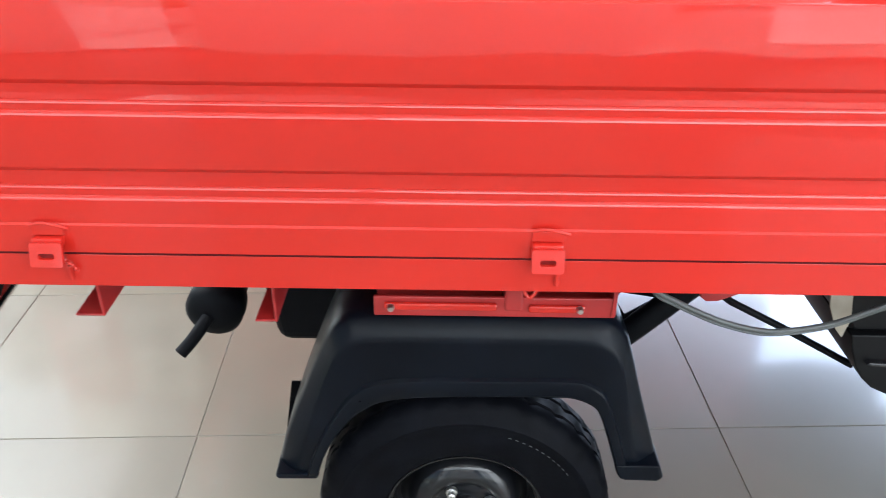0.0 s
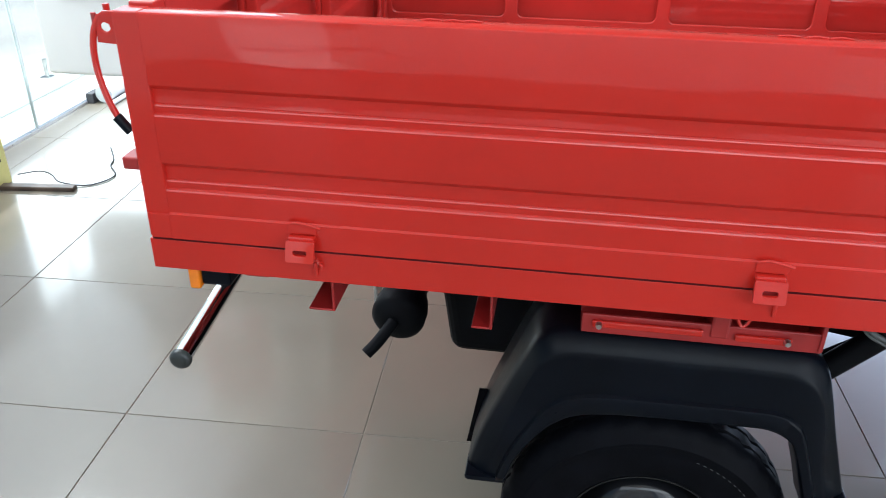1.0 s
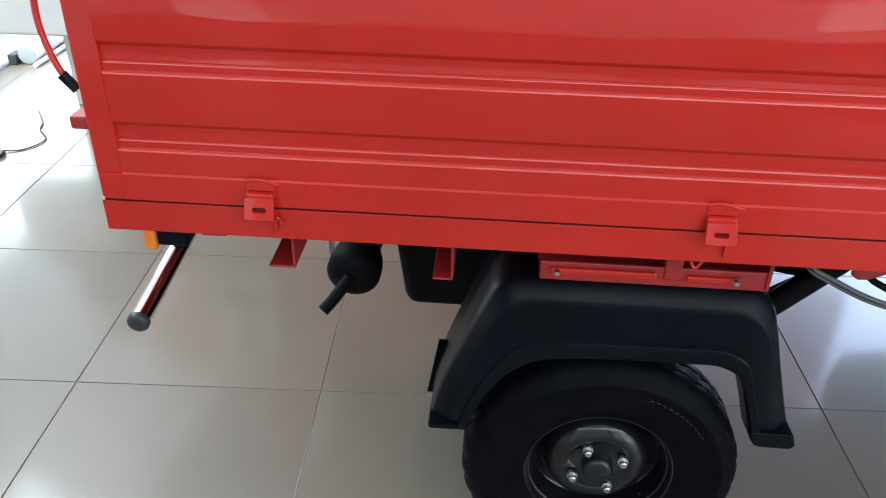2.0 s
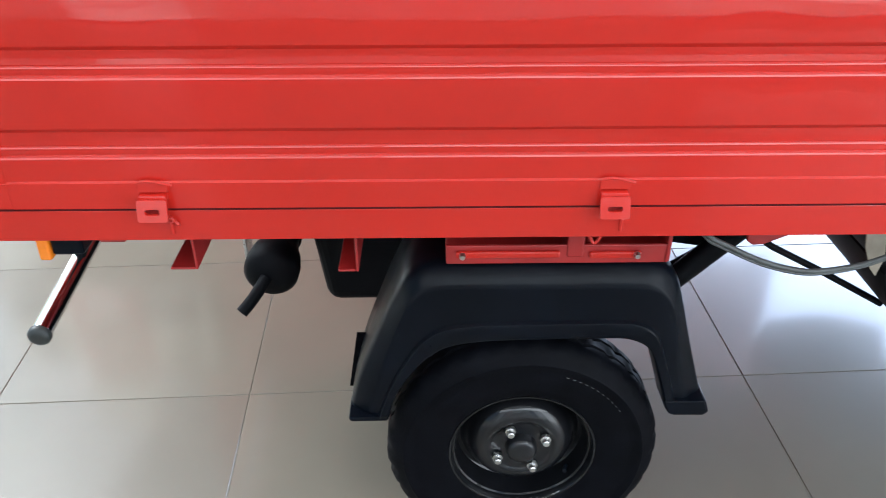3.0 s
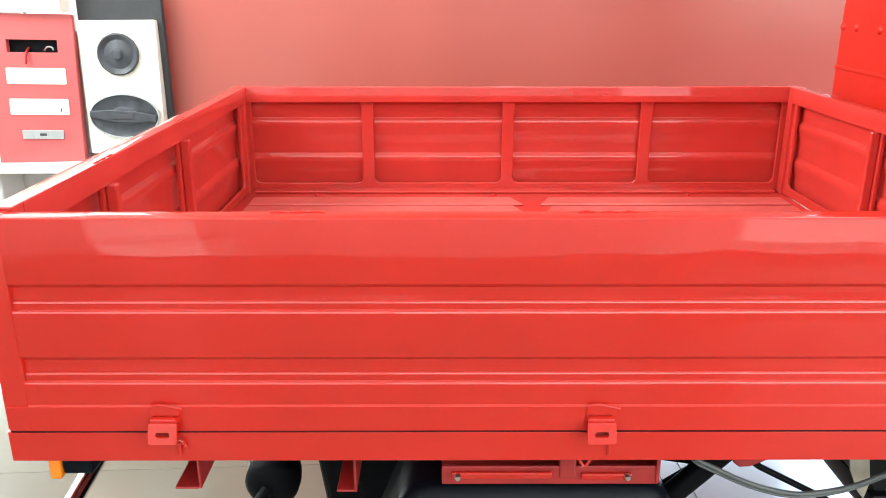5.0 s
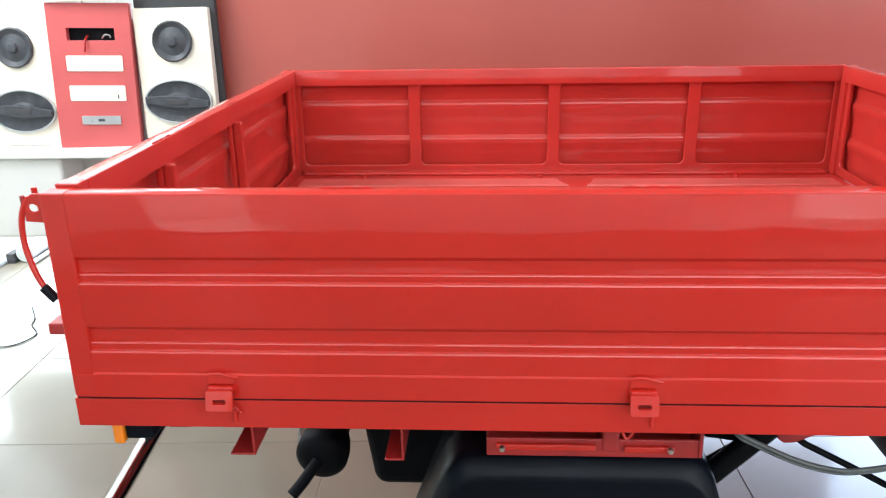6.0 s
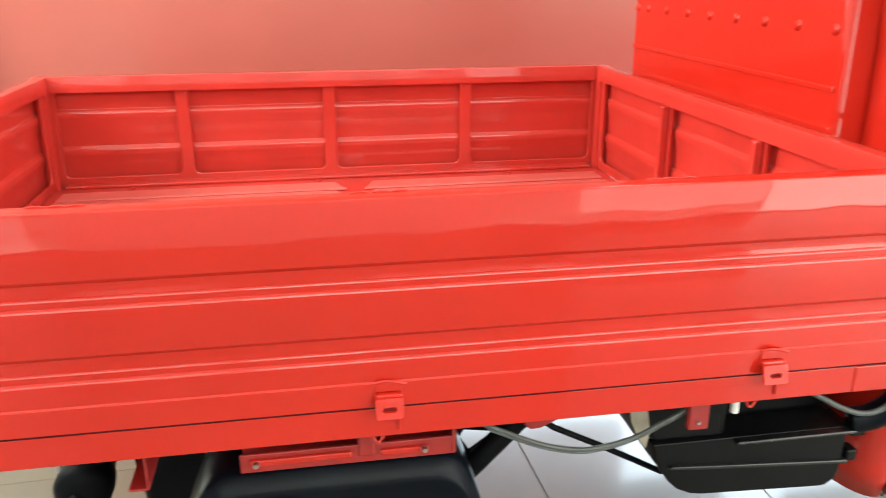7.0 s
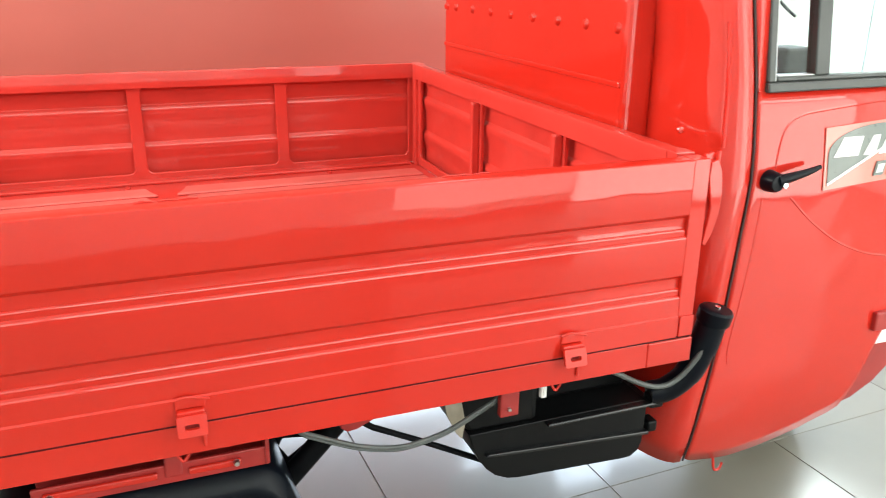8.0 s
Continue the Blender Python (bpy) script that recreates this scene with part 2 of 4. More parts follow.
def lathe(bm, prof, centre, seg=48, wob=None):
    """Turns (radius, depth) round an axis along y through centre."""
    cx, cy, cz = centre
    rings = []
    for j, (r, d) in enumerate(prof):
        ring = []
        for k in range(seg):
            a = 2 * math.pi * k / seg
            rr, dd = (r, d) if wob is None else wob(j, k, r, d)
            ring.append(bm.verts.new((cx + rr * math.cos(a), cy + dd, cz + rr * math.sin(a))))
        rings.append(ring)
    for a, b in zip(rings, rings[1:]):
        for k in range(seg):
            bm.faces.new((a[k], a[(k + 1) % seg], b[(k + 1) % seg], b[k]))
    return bm


def extruded(bm, prof, x0, x1, closed=True):
    """A section of (y, z) drawn along x."""
    a = [bm.verts.new((x0, y, z)) for y, z in prof]
    b = [bm.verts.new((x1, y, z)) for y, z in prof]
    n = len(prof)
    for i in range(n if closed else n - 1):
        bm.faces.new((a[i], a[(i + 1) % n], b[(i + 1) % n], b[i]))
    if closed:
        bm.faces.new(a)
        bm.faces.new(b[::-1])
    return bm


def rounded(x0, x1, z0, z1, r, n=5):
    """The outline of a rectangle with round corners."""
    out = []
    for cx, cz, a0 in ((x1 - r, z1 - r, 0), (x0 + r, z1 - r, 90), (x0 + r, z0 + r, 180), (x1 - r, z0 + r, 270)):
        for k in range(n + 1):
            a = radians(a0 + 90 * k / n)
            out.append((cx + r * math.cos(a), cz + r * math.sin(a)))
    return out


def oval(cx, cz, rx, rz, n=40):
    return [(cx + rx * math.cos(2 * math.pi * k / n), cz + rz * math.sin(2 * math.pi * k / n)) for k in range(n)]


def plate(outlines, y0, y1):
    """A flat plate in the x-z plane from y0 to y1; the outlines after the first are holes."""
    cu = bpy.data.curves.new("outline", "CURVE")
    cu.dimensions, cu.fill_mode, cu.extrude = "2D", "BOTH", abs(y1 - y0) / 2
    for o in outlines:
        s = cu.splines.new("POLY")
        s.points.add(len(o) - 1)
        for q, (x, z) in zip(s.points, o):
            q.co = (x, z, 0, 1)
        s.use_cyclic_u = True
    ob = bpy.data.objects.new("outline", cu)
    me = bpy.data.meshes.new_from_object(ob)
    bm = bmesh.new()
    bm.from_mesh(me)
    bm.transform(Matrix.Translation((0, (y0 + y1) / 2, 0)) @ Matrix.Rotation(radians(90), 4, "X"))
    bmesh.ops.remove_doubles(bm, verts=bm.verts, dist=1e-5)
    bpy.data.objects.remove(ob)
    bpy.data.meshes.remove(me)
    bpy.data.curves.remove(cu)
    return bm


def moved(bm, m):
    bm.transform(m)
    return bm


def join(bm, other):
    me = bpy.data.meshes.new("tmp")
    other.to_mesh(me)
    other.free()
    bm.from_mesh(me)
    bpy.data.meshes.remove(me)
    return bm


# ---- the room ----
X0, X1, Y0, Y1, HIGH = -2.75, 4.6, -2.95, 4.0, 3.5


def wall(name, x0, x1, y0, y1, z0, z1, mat, label):
    ob = part(name, boxed(x0, x1, y0, y1, z0, z1), mat, label=label)
    return tagged(ob, category="wall", kind="structure")


floor = tagged(part("floor", boxed(X0 - 0.1, X1 + 0.1, Y0 - 0.1, Y1 + 0.1, -0.12, -0.0022), GROUT,
                    label="polished cream porcelain tile floor of a showroom"), category="floor", kind="structure")
tagged(part("ground", boxed(-300, 300, -300, 300, -0.35, -0.125), CONCRETE, label="pale sunlit paving outside the showroom"), category="ground", kind="structure")
# Slab reaches past the glass: an unseen eave added to keep sun out.
tagged(part("ceiling", boxed(X0 - 1.55, X1 + 0.1, Y0 - 0.1, Y1 + 0.1, HIGH, HIGH + 0.15), CEILING, label="plain white painted ceiling with an added eave that blocks sun"), category="ceiling", kind="structure")
wall("wall_partition", -1.46, 1.40, 2.29, 2.40, 0.80, HIGH, WALL_RED, "glossy red painted partition wall behind the truck")
wall("wall_partition_foot", -1.46, 0.28, 2.291, 2.40, 0, 0.80, WALL_RED, "glossy red painted lower part of the partition wall")
wall("wall_partition_side", -2.16, -1.46, 2.292, 2.40, 0, 1.24, WALL_WHITE, "low off-white end of the partition wall")
wall("wall_rear", -1.2, 0.3, Y1, Y1 + 0.12, 0, HIGH, WALL_WHITE, "plain off-white rear wall")
wall("wall_rear_lintel", 0.3, X1, Y1, Y1 + 0.12, 3.1, HIGH, WALL_WHITE, "plain off-white lintel over the rear glazing")
wall("wall_rear_lintel_left", X0, -1.2, Y1, Y1 + 0.12, 3.1, HIGH, WALL_WHITE, "plain off-white lintel over the passage glazing")
wall("wall_right", X1, X1 + 0.12, Y0, 0.5, 0, HIGH, WALL_WHITE, "plain off-white side wall")
wall("wall_right_lintel", X1, X1 + 0.12, 0.5, Y1, 3.1, HIGH, WALL_WHITE, "plain off-white lintel over the side glazing")
wall("wall_left_lintel", X0 - 0.12, X0, Y0, Y1, 3.1, HIGH, WALL_WHITE, "plain off-white lintel over the glass front")
wall("wall_front_left", X0, -1.95, Y0 - 0.12, Y0, 0, 2.45, WALL_WHITE, "plain off-white wall beside the entrance")
wall("wall_front_middle", -1.30, 0.9, Y0 - 0.12, Y0, 0, 2.45, WALL_WHITE, "plain off-white wall between entrance and window")
wall("wall_front_lintel", 0.9, X1, Y0 - 0.12, Y0, 2.40, 2.45, WALL_WHITE, "plain off-white lintel over the front window")
wall("wall_front_top", X0, X1, Y0 - 0.12, Y0, 3.3, HIGH, WALL_WHITE, "plain off-white strip above the added high front glazing")
wall("wall_entrance_lintel", -1.95, -1.30, Y0 - 0.12, Y0, 2.3, 2.45, WALL_WHITE, "plain off-white lintel over the entrance")


def glazing(name, along, fixed, a0, a1, z0, z1, n, label):
    """A row of frameless panes with sealed joints; along is the axis that it follows."""
    t = thing(name, label, "window", kind="structure")
    step = (a1 - a0) / n

    def slab(u0, u1, d, za, zb):
        return boxed(u0, u1, fixed - d, fixed + d, za, zb) if along == "x" else boxed(fixed - d, fixed + d, u0, u1, za, zb)
    for i in range(n):
        p = part("pane", slab(a0 + i * step + 0.004, a0 + (i + 1) * step - 0.004, 0.005, z0 + 0.01, z1 - 0.01), GLASS, t)
        p.visible_shadow = False
    for i in range(n + 1):
        part("joint", slab(a0 + i * step - 0.004, a0 + i * step + 0.004, 0.007, z0 + 0.01, z1 - 0.01), SILICONE, t)
    part("bottom_channel", slab(a0, a1, 0.014, z0, z0 + 0.012), ALU, t)
    part("top_channel", slab(a0, a1, 0.02, z1 - 0.03, z1), ALU, t)
    return t


wall("wall_left", X0 - 0.12, X0, 3.67, Y1, 0, 3.1, WALL_WHITE, "plain off-white end of the glass front")
glazing("window_1", "y", X0, Y0, 3.67, 0, 3.1, 5, "frameless floor-to-ceiling glass shopfront")
glazing("window_2", "x", Y1 + 0.05, 0.3, X1, 0, 3.1, 4, "tall rear glazing with bright daylight behind")
glazing("window_6", "x", Y1 + 0.05, X0, -1.2, 0, 3.1, 1, "tall glazing at the end of the passage")
glazing("window_3", "y", X1 + 0.05, 0.5, Y1, 0, 3.1, 4, "tall side glazing with bright daylight behind")
glazing("window_4", "x", Y0 - 0.05, 0.9, X1, 0, 2.40, 3, "wide front shop window")
# Unseen glazing added as an opening for the high front fill.
glazing("window_added_high", "x", Y0 - 0.05, X0, X1, 2.45, 3.3, 8, "added unseen band of high front glazing for the fill light")
glazing("window_5", "x", Y0 - 0.05, -1.95, -1.30, 0, 2.3, 1, "glass entrance door")

# ---- the three-wheeled truck ----
BED_Y, BED_X = 1.462, 0.862
BOTTOM, TOP = 0.788, 1.113
truck = thing("three_wheeler_truck", "glossy red three-wheeled cargo truck with a drop-side bed, parked on tiles", "truck",
              at=pose(0, 0, 0, 0, 0.27, 0))


def sheet_section(top):
    """The pressed sheet of a bed side in (y, z), with two stepped grooves and a rolled top."""
    groove = [(0.0, -0.0050), (0.0010, -0.0028), (0.0023, -0.0010), (0.0048, 0.0006), (0.0045, 0.0088), (0.0053, 0.0105), (0.0063, 0.0119), (0.0078, 0.0129), (0.0080, 0.0200), (0.0080, 0.0290), (0.0074, 0.0318), (0.0052, 0.0342), (0.0022, 0.0366), (0.0006, 0.0386), (0.0, 0.0410)]
    s = [(-0.003, BOTTOM), (-0.003, 0.8265), (0.0, 0.8290)]
    for z in (0.8655, 0.9755):
        s += [(y, z + d) for y, d in groove]
    return s + [(0.0, top - 0.0034), (0.0004, top - 0.0019), (0.0016, top - 0.0006), (0.0032, top), (0.0335, top), (0.0353, top - 0.0006), (0.036, top - 0.0025), (0.036, 1.068)]


def bed_side(name, half, posts, label, deep=0.026, post=0.022, mat=None, ends=(0.031, 0.031), stiff=0.0, top=TOP):
    """A drop side of the bed: pressed sheet, end posts and an inner frame; its outer face lies at y = 0."""
    out = sheet_section(top)
    back = [(0.0015, BOTTOM), (0.003, 0.832)]
    for z in (0.8655, 0.9755):
        back += [(y, z + d) for y, d in ((0.0034, -0.016), (0.0098, 0.010), (0.0114, 0.016), (0.0117, 0.0215), (0.0115, 0.0255), (0.0108, 0.0290), (0.0096, 0.0320), (0.0074, 0.0352), (0.0046, 0.0380), (0.003, 0.0410))]
    back += [(0.003, top - 0.008), (0.006, top - 0.004), (0.033, top - 0.004), (0.033, 1.068)]
    lo, hi = ends
    ob = part(name, extruded(bmesh.new(), out + back[::-1], -half + lo, half - hi), mat or RED, truck, label, smooth=True, sharp=24)
    for a, b in ((-half, -half + lo), (half - hi, half)):
        part("end_post", boxed(a, b, 0.0, 0.036, BOTTOM, top + 0.0005), mat or RED, ob, bevel=0.002)
        part("end_fold", boxed(a + 0.004, b, -0.0032, 0.0, BOTTOM, 0.8265), mat or RED, ob, bevel=0.0008)
    edges = [-half + 0.05] + [q for p in posts for q in (p - post, p + post)] + [half - 0.05]
    holes = [rounded(edges[i], edges[i + 1], 0.815, 1.072, 0.018) for i in range(0, len(edges), 2)]
    part("inner_frame", plate([[(-half + 0.03, 0.79), (half - 0.03, 0.79), (half - 0.03, top - 0.0055), (-half + 0.03, top - 0.0055)]] + holes, 0.0165, deep),
         mat or RED, ob, bevel=0.003)
    for p in posts:
        if stiff:
            part("stiffener", boxed(p - 0.009, p + 0.009, deep, stiff, 0.800, 1.068), mat or RED, ob, bevel=0.004)
        for k in range(3):
            q = p + (k - 1) * 0.028 + random.uniform(-0.006, 0.006)
            part("weld_bead", tube(bmesh.new(), smooth_line([(q - 0.012, 0.03, top), (q, 0.031, top + 0.001), (q + 0.013, 0.03, top)], 3), 0.0016, 6), RED_IN, ob, smooth=True)
    return ob


def hinge(x, parent, looped=True):
    """A folded hinge plate with a slot, its weld and a wire loop below."""
    leaf = plate([rounded(x - 0.0205, x + 0.0205, 0.7735, 0.803, 0.003), rounded(x - 0.010, x + 0.010, 0.783, 0.7905, 0.003)], -0.019, -0.013)
    for v in leaf.verts:
        v.co.y += 0.30 * (v.co.z - 0.795) - 0.001
    moved(leaf, Matrix.Translation((0, 0, 0.005)))
    h = part("hinge", leaf, RED, parent, "red folded steel hinge plate with a slot", bevel=0.0015)
    part("hinge_knuckle", boxed(x - 0.0195, x + 0.0195, -0.013, 0.002, 0.801, 0.8125), RED, h, bevel=0.003)
    part("hinge_strap", plate([[(x - 0.021, 0.8135), (x + 0.021, 0.8135), (x + 0.0225, 0.824), (x + 0.012, 0.8275), (x - 0.008, 0.829), (x - 0.020, 0.8275)]], -0.006, -0.0025), RED, h, bevel=0.002)
    part("weld_bead", tube(bmesh.new(), smooth_line([(x - 0.020, -0.005, 0.828), (x - 0.006, -0.006, 0.831), (x + 0.010, -0.006, 0.8285), (x + 0.027, -0.005, 0.8235)], 4), 0.0026, 6), RED, h, smooth=True)
    part("slot_shadow_plate", boxed(x - 0.017, x + 0.017, -0.0125, -0.0105, 0.785, 0.804), RED_FRAME, h)
    part("lower_lug", boxed(x + 0.013, x + 0.019, -0.005, -0.0005, 0.746, 0.768), RED, h, bevel=0.003)
    if looped:
        loop = smooth_line([(x - 0.024, 0.012, 0.741), (x - 0.0225, 0.012, 0.727), (x - 0.016, 0.012, 0.718), (x - 0.009, 0.012, 0.726), (x - 0.003, 0.012, 0.741)], 5)
        part("wire_loop", tube(bmesh.new(), loop, 0.0024, 8), RED, h, smooth=True)
    else:
        blobs = smooth_line([(x + 0.012, -0.004, 0.777), (x + 0.018, -0.006, 0.774), (x + 0.023, -0.005, 0.768), (x + 0.027, -0.004, 0.760)], 4)
        part("weld_bead", tube(bmesh.new(), blobs, [0.002 + 0.0016 * (k % 3 == 1) for k in range(len(blobs))], 7), RED, h, smooth=True)
    return h


near = bed_side("side_panel", BED_X, (-0.43, 0.0, 0.43), "glossy red pressed drop side with two long grooves", ends=(0.036, 0.033), top=1.1085)
for hx in (-0.63, 0.0, 0.615):
    hinge(hx, near, hx > -0.5)
far = bed_side("side_panel", BED_X, (-0.400, 0.0245, 0.457), "glossy red pressed drop side with framed inner face", mat=RED_IN, post=0.0185)
far.matrix_basis = pose(0, BED_Y, 0, 0, 0, 180)
tail = bed_side("tailgate", 0.692, (-0.07, 0.36), "closed red tailgate with upright stiffeners", 0.028, 0.016, RED_IN, stiff=0.050)
tail.matrix_basis = pose(-0.858, BED_Y / 2, 0, 0, 0, -90)
head = bed_side("headboard", 0.692, (-0.28, 0.17), "red front board of the bed beside the cab", 0.028, 0.016, RED_IN, stiff=0.050)
head.matrix_basis = pose(0.858, BED_Y / 2, 0, 0, 0, 90)
for yy, nm in ((0.0, "side_rail"), (BED_Y - 0.045, "side_rail")):
    part(nm, boxed(-0.864, 0.864, yy, yy + 0.045, 0.7355, 0.7835), RED, truck, "red box-section rail under the drop side", bevel=0.0012)
# Thin dark strip drawn in place of the gap's shadow line.
part("gap_shade_strip", boxed(-0.858, 0.860, -0.0014, 0.020, 0.7840, 0.7874), GAP_SHADE, near, "dark strip painted as the shade between drop side and rail")
part("rail_end_patch", boxed(0.772, 0.865, -0.0022, 0.02, 0.736, 0.7828), RED, truck, bevel=0.002)
part("rail_end", boxed(-0.866, -0.82, 0.045, BED_Y - 0.045, 0.742, 0.781), RED, truck, bevel=0.004)
part("rail_end", boxed(0.82, 0.864, 0.045, BED_Y - 0.045, 0.742, 0.781), RED, truck, bevel=0.004)
bed_floor = part("bed_floor", boxed(-0.838, 0.838, 0.018, BED_Y - 0.018, 0.7838, 0.7885), RED_IN, truck, "red pressed sheet bed floor with long ribs")
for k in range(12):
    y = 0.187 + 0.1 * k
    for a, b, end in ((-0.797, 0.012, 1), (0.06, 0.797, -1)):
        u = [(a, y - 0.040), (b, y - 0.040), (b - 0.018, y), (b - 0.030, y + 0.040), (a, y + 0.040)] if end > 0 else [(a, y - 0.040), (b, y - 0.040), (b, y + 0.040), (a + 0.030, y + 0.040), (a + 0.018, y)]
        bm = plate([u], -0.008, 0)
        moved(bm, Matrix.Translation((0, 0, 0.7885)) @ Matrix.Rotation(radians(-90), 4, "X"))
        # Ribs take the paler red, so their top light is painted on.
        part("floor_rib", bm, RED_RIB, bed_floor, "floor rib with its bright top sheen painted paler", bevel=0.005)
part("floor_edge", boxed(-0.81, 0.81, 1.398, 1.438, 0.788, 0.7985), RED_IN, bed_floor, bevel=0.004)
for x in (-0.613, -0.069, 0.528):
    for y in (0.1, 0.735, 1.372):
        part("floor_bolt", lathe(bmesh.new(), [(0.0001, 0), (0.008, 0), (0.008, 0.006), (0.0001, 0.009)], (0, 0, 0), 8), RED_IN, bed_floor).matrix_basis = pose(x, y, 0.788, 90)

# corner latches, tie strap and tail fittings
for yc in (0.02,):
    ear = part("latch_ear", plate([[(-0.862, 1.062), (-0.862, 1.106), (-0.880, 1.106), (-0.892, 1.098), (-0.895, 1.064)], oval(-0.8805, 1.0845, 0.0072, 0.006, 14)], yc - 0.008, yc - 0.003),
               RED, truck, "red latch ear with a round hole", bevel=0.0015)
    part("latch_pin", tube(bmesh.new(), [(-0.896, yc - 0.004, 1.080), (-0.896, yc - 0.004, 1.102)], 0.0035, 10), RED_FRAME, ear, smooth=True)
    part("latch_pin", tube(bmesh.new(), [(-0.882, yc + 0.006, 1.096), (-0.882, yc + 0.006, 1.112)], 0.0045, 10), RED, ear, smooth=True)
strap = smooth_line([(-0.888, 0.016, 1.098), (-0.898, 0.015, 1.080), (-0.904, 0.015, 1.055), (-0.9045, 0.015, 1.025), (-0.900, 0.015, 0.998), (-0.894, 0.015, 0.977), (-0.885, 0.015, 0.957)], 6)
tie = part("tie_strap", tube(bmesh.new(), strap, 0.0046, 10), RED, truck, "red sleeved tailgate tie strap", smooth=True)
part("strap_end", tube(bmesh.new(), [(-0.889, 0.015, 0.962), (-0.872, 0.015, 0.941)], [0.0075, 0.0070], 10), BLACK_PLASTIC, tie, "black rubber end of the strap", smooth=True)
part("tail_bracket", boxed(-0.888, -0.862, 0.004, 0.04, 0.888, 0.907), RED_FRAME, truck, "small red bracket on the tailgate", bevel=0.003)
ear2 = part("latch_ear", plate([[(0.864, 1.062), (0.864, 1.112), (0.880, 1.116), (0.886, 1.06), (0.878, 0.99), (0.868, 0.98)]], 0.016, 0.024), RED, truck, bevel=0.002)
part("latch_pin", tube(bmesh.new(), [(0.884, 0.012, 1.085), (0.886, 0.012, 1.118)], 0.004, 10), RED, ear2, smooth=True)
part("latch_strap", plate([[(0.868, 1.075), (0.870, 1.100), (0.884, 1.104), (0.894, 1.085), (0.9005, 1.045), (0.898, 1.005), (0.888, 0.970), (0.876, 0.950), (0.870, 0.955), (0.875, 0.985), (0.879, 1.02)]], 0.008, 0.015), RED, ear2, bevel=0.002)

# chassis below the bed
for yy in (0.16, BED_Y - 0.21):
    part("chassis_rail", boxed(-0.80, 0.95, yy, yy + 0.05, 0.665, 0.738), RED_FRAME, truck, "dull red chassis rail", bevel=0.004)


def channel(x0, x1, z0, z1, y0, y1, t=0.004):
    bm = boxed(x1 - t, x1, y0, y1, z0, z1)
    box(bm, x0, x1 - t, y0, y1, z0, z0 + t)
    return box(bm, x0, x1 - t, y0, y1, z1 - t, z1)


for x0, x1, z0 in ((-0.641, -0.600, 0.666), (-0.392, -0.361, 0.660)):
    part("cross_member", channel(x0, x1, z0, 0.738, 0.030, BED_Y - 0.03), RED_FRAME, truck, "red folded cross member", bevel=0.0015)
tab = part("hanging_tab", boxed(0.506, 0.542, 0.034, 0.048, 0.668, 0.7385), RED_FRAME, truck, bevel=0.003)
part("bolt", lathe(bmesh.new(), [(0.0001, -0.005), (0.003, -0.005), (0.0038, 0.0)], (0.522, 0.034, 0.684), 8), STEEL, tab)
part("hanging_tab", boxed(-0.756, -0.716, 0.070, 0.10, 0.69, 0.7385), RED_FRAME, truck, bevel=0.003)
guard = part("guard_bracket", boxed(-0.230, 0.114, 0.115, 0.122, 0.651, 0.7385), RED_FRAME, truck, "red bolted bracket above the mudguard", bevel=0.003)
part("bracket_lip", boxed(-0.230, 0.114, 0.069, 0.115, 0.651, 0.6545), RED_FRAME, guard)
part("bracket_face", boxed(-0.230, 0.114, 0.063, 0.069, 0.651, 0.684), RED_FRAME, guard, bevel=0.002)
part("bracket_bar", boxed(-0.215, -0.055, 0.057, 0.0635, 0.664, 0.676), RED, guard, bevel=0.003)
part("bracket_bar", boxed(-0.010, 0.070, 0.057, 0.0635, 0.662, 0.674), RED, guard, bevel=0.003)
part("bracket_rib", boxed(-0.045, -0.018, 0.060, 0.115, 0.662, 0.7385), RED_FRAME, guard, bevel=0.004)
part("bracket_end", boxed(0.108, 0.1142, 0.060, 0.115, 0.655, 0.737), RED_FRAME, guard, bevel=0.001)
for x in (-0.205, 0.062):
    part("bolt", lathe(bmesh.new(), [(0.0001, -0.008), (0.004, -0.008), (0.0055, -0.003), (0.0055, 0)], (x, 0.0575, 0.670), 8), STEEL, guard)

# mudguard and wheel
OUT = [(-0.402, 0.352), (-0.384, 0.420), (-0.352, 0.505), (-0.318, 0.588), (-0.296, 0.628), (-0.262, 0.648), (-0.20, 0.6515), (-0.07, 0.6515), (0.05, 0.651), (0.103, 0.645),
       (0.134, 0.620), (0.150, 0.580), (0.172, 0.505), (0.196, 0.428), (0.217, 0.362)]
INN = [(-0.334, 0.352), (-0.322, 0.390), (-0.304, 0.428), (-0.278, 0.466), (-0.258, 0.486), (-0.228, 0.504), (-0.17, 0.514), (-0.07, 0.517), (0.02, 0.518), (0.062, 0.516),
       (0.094, 0.500), (0.108, 0.476), (0.121, 0.440), (0.134, 0.400), (0.145, 0.362)]


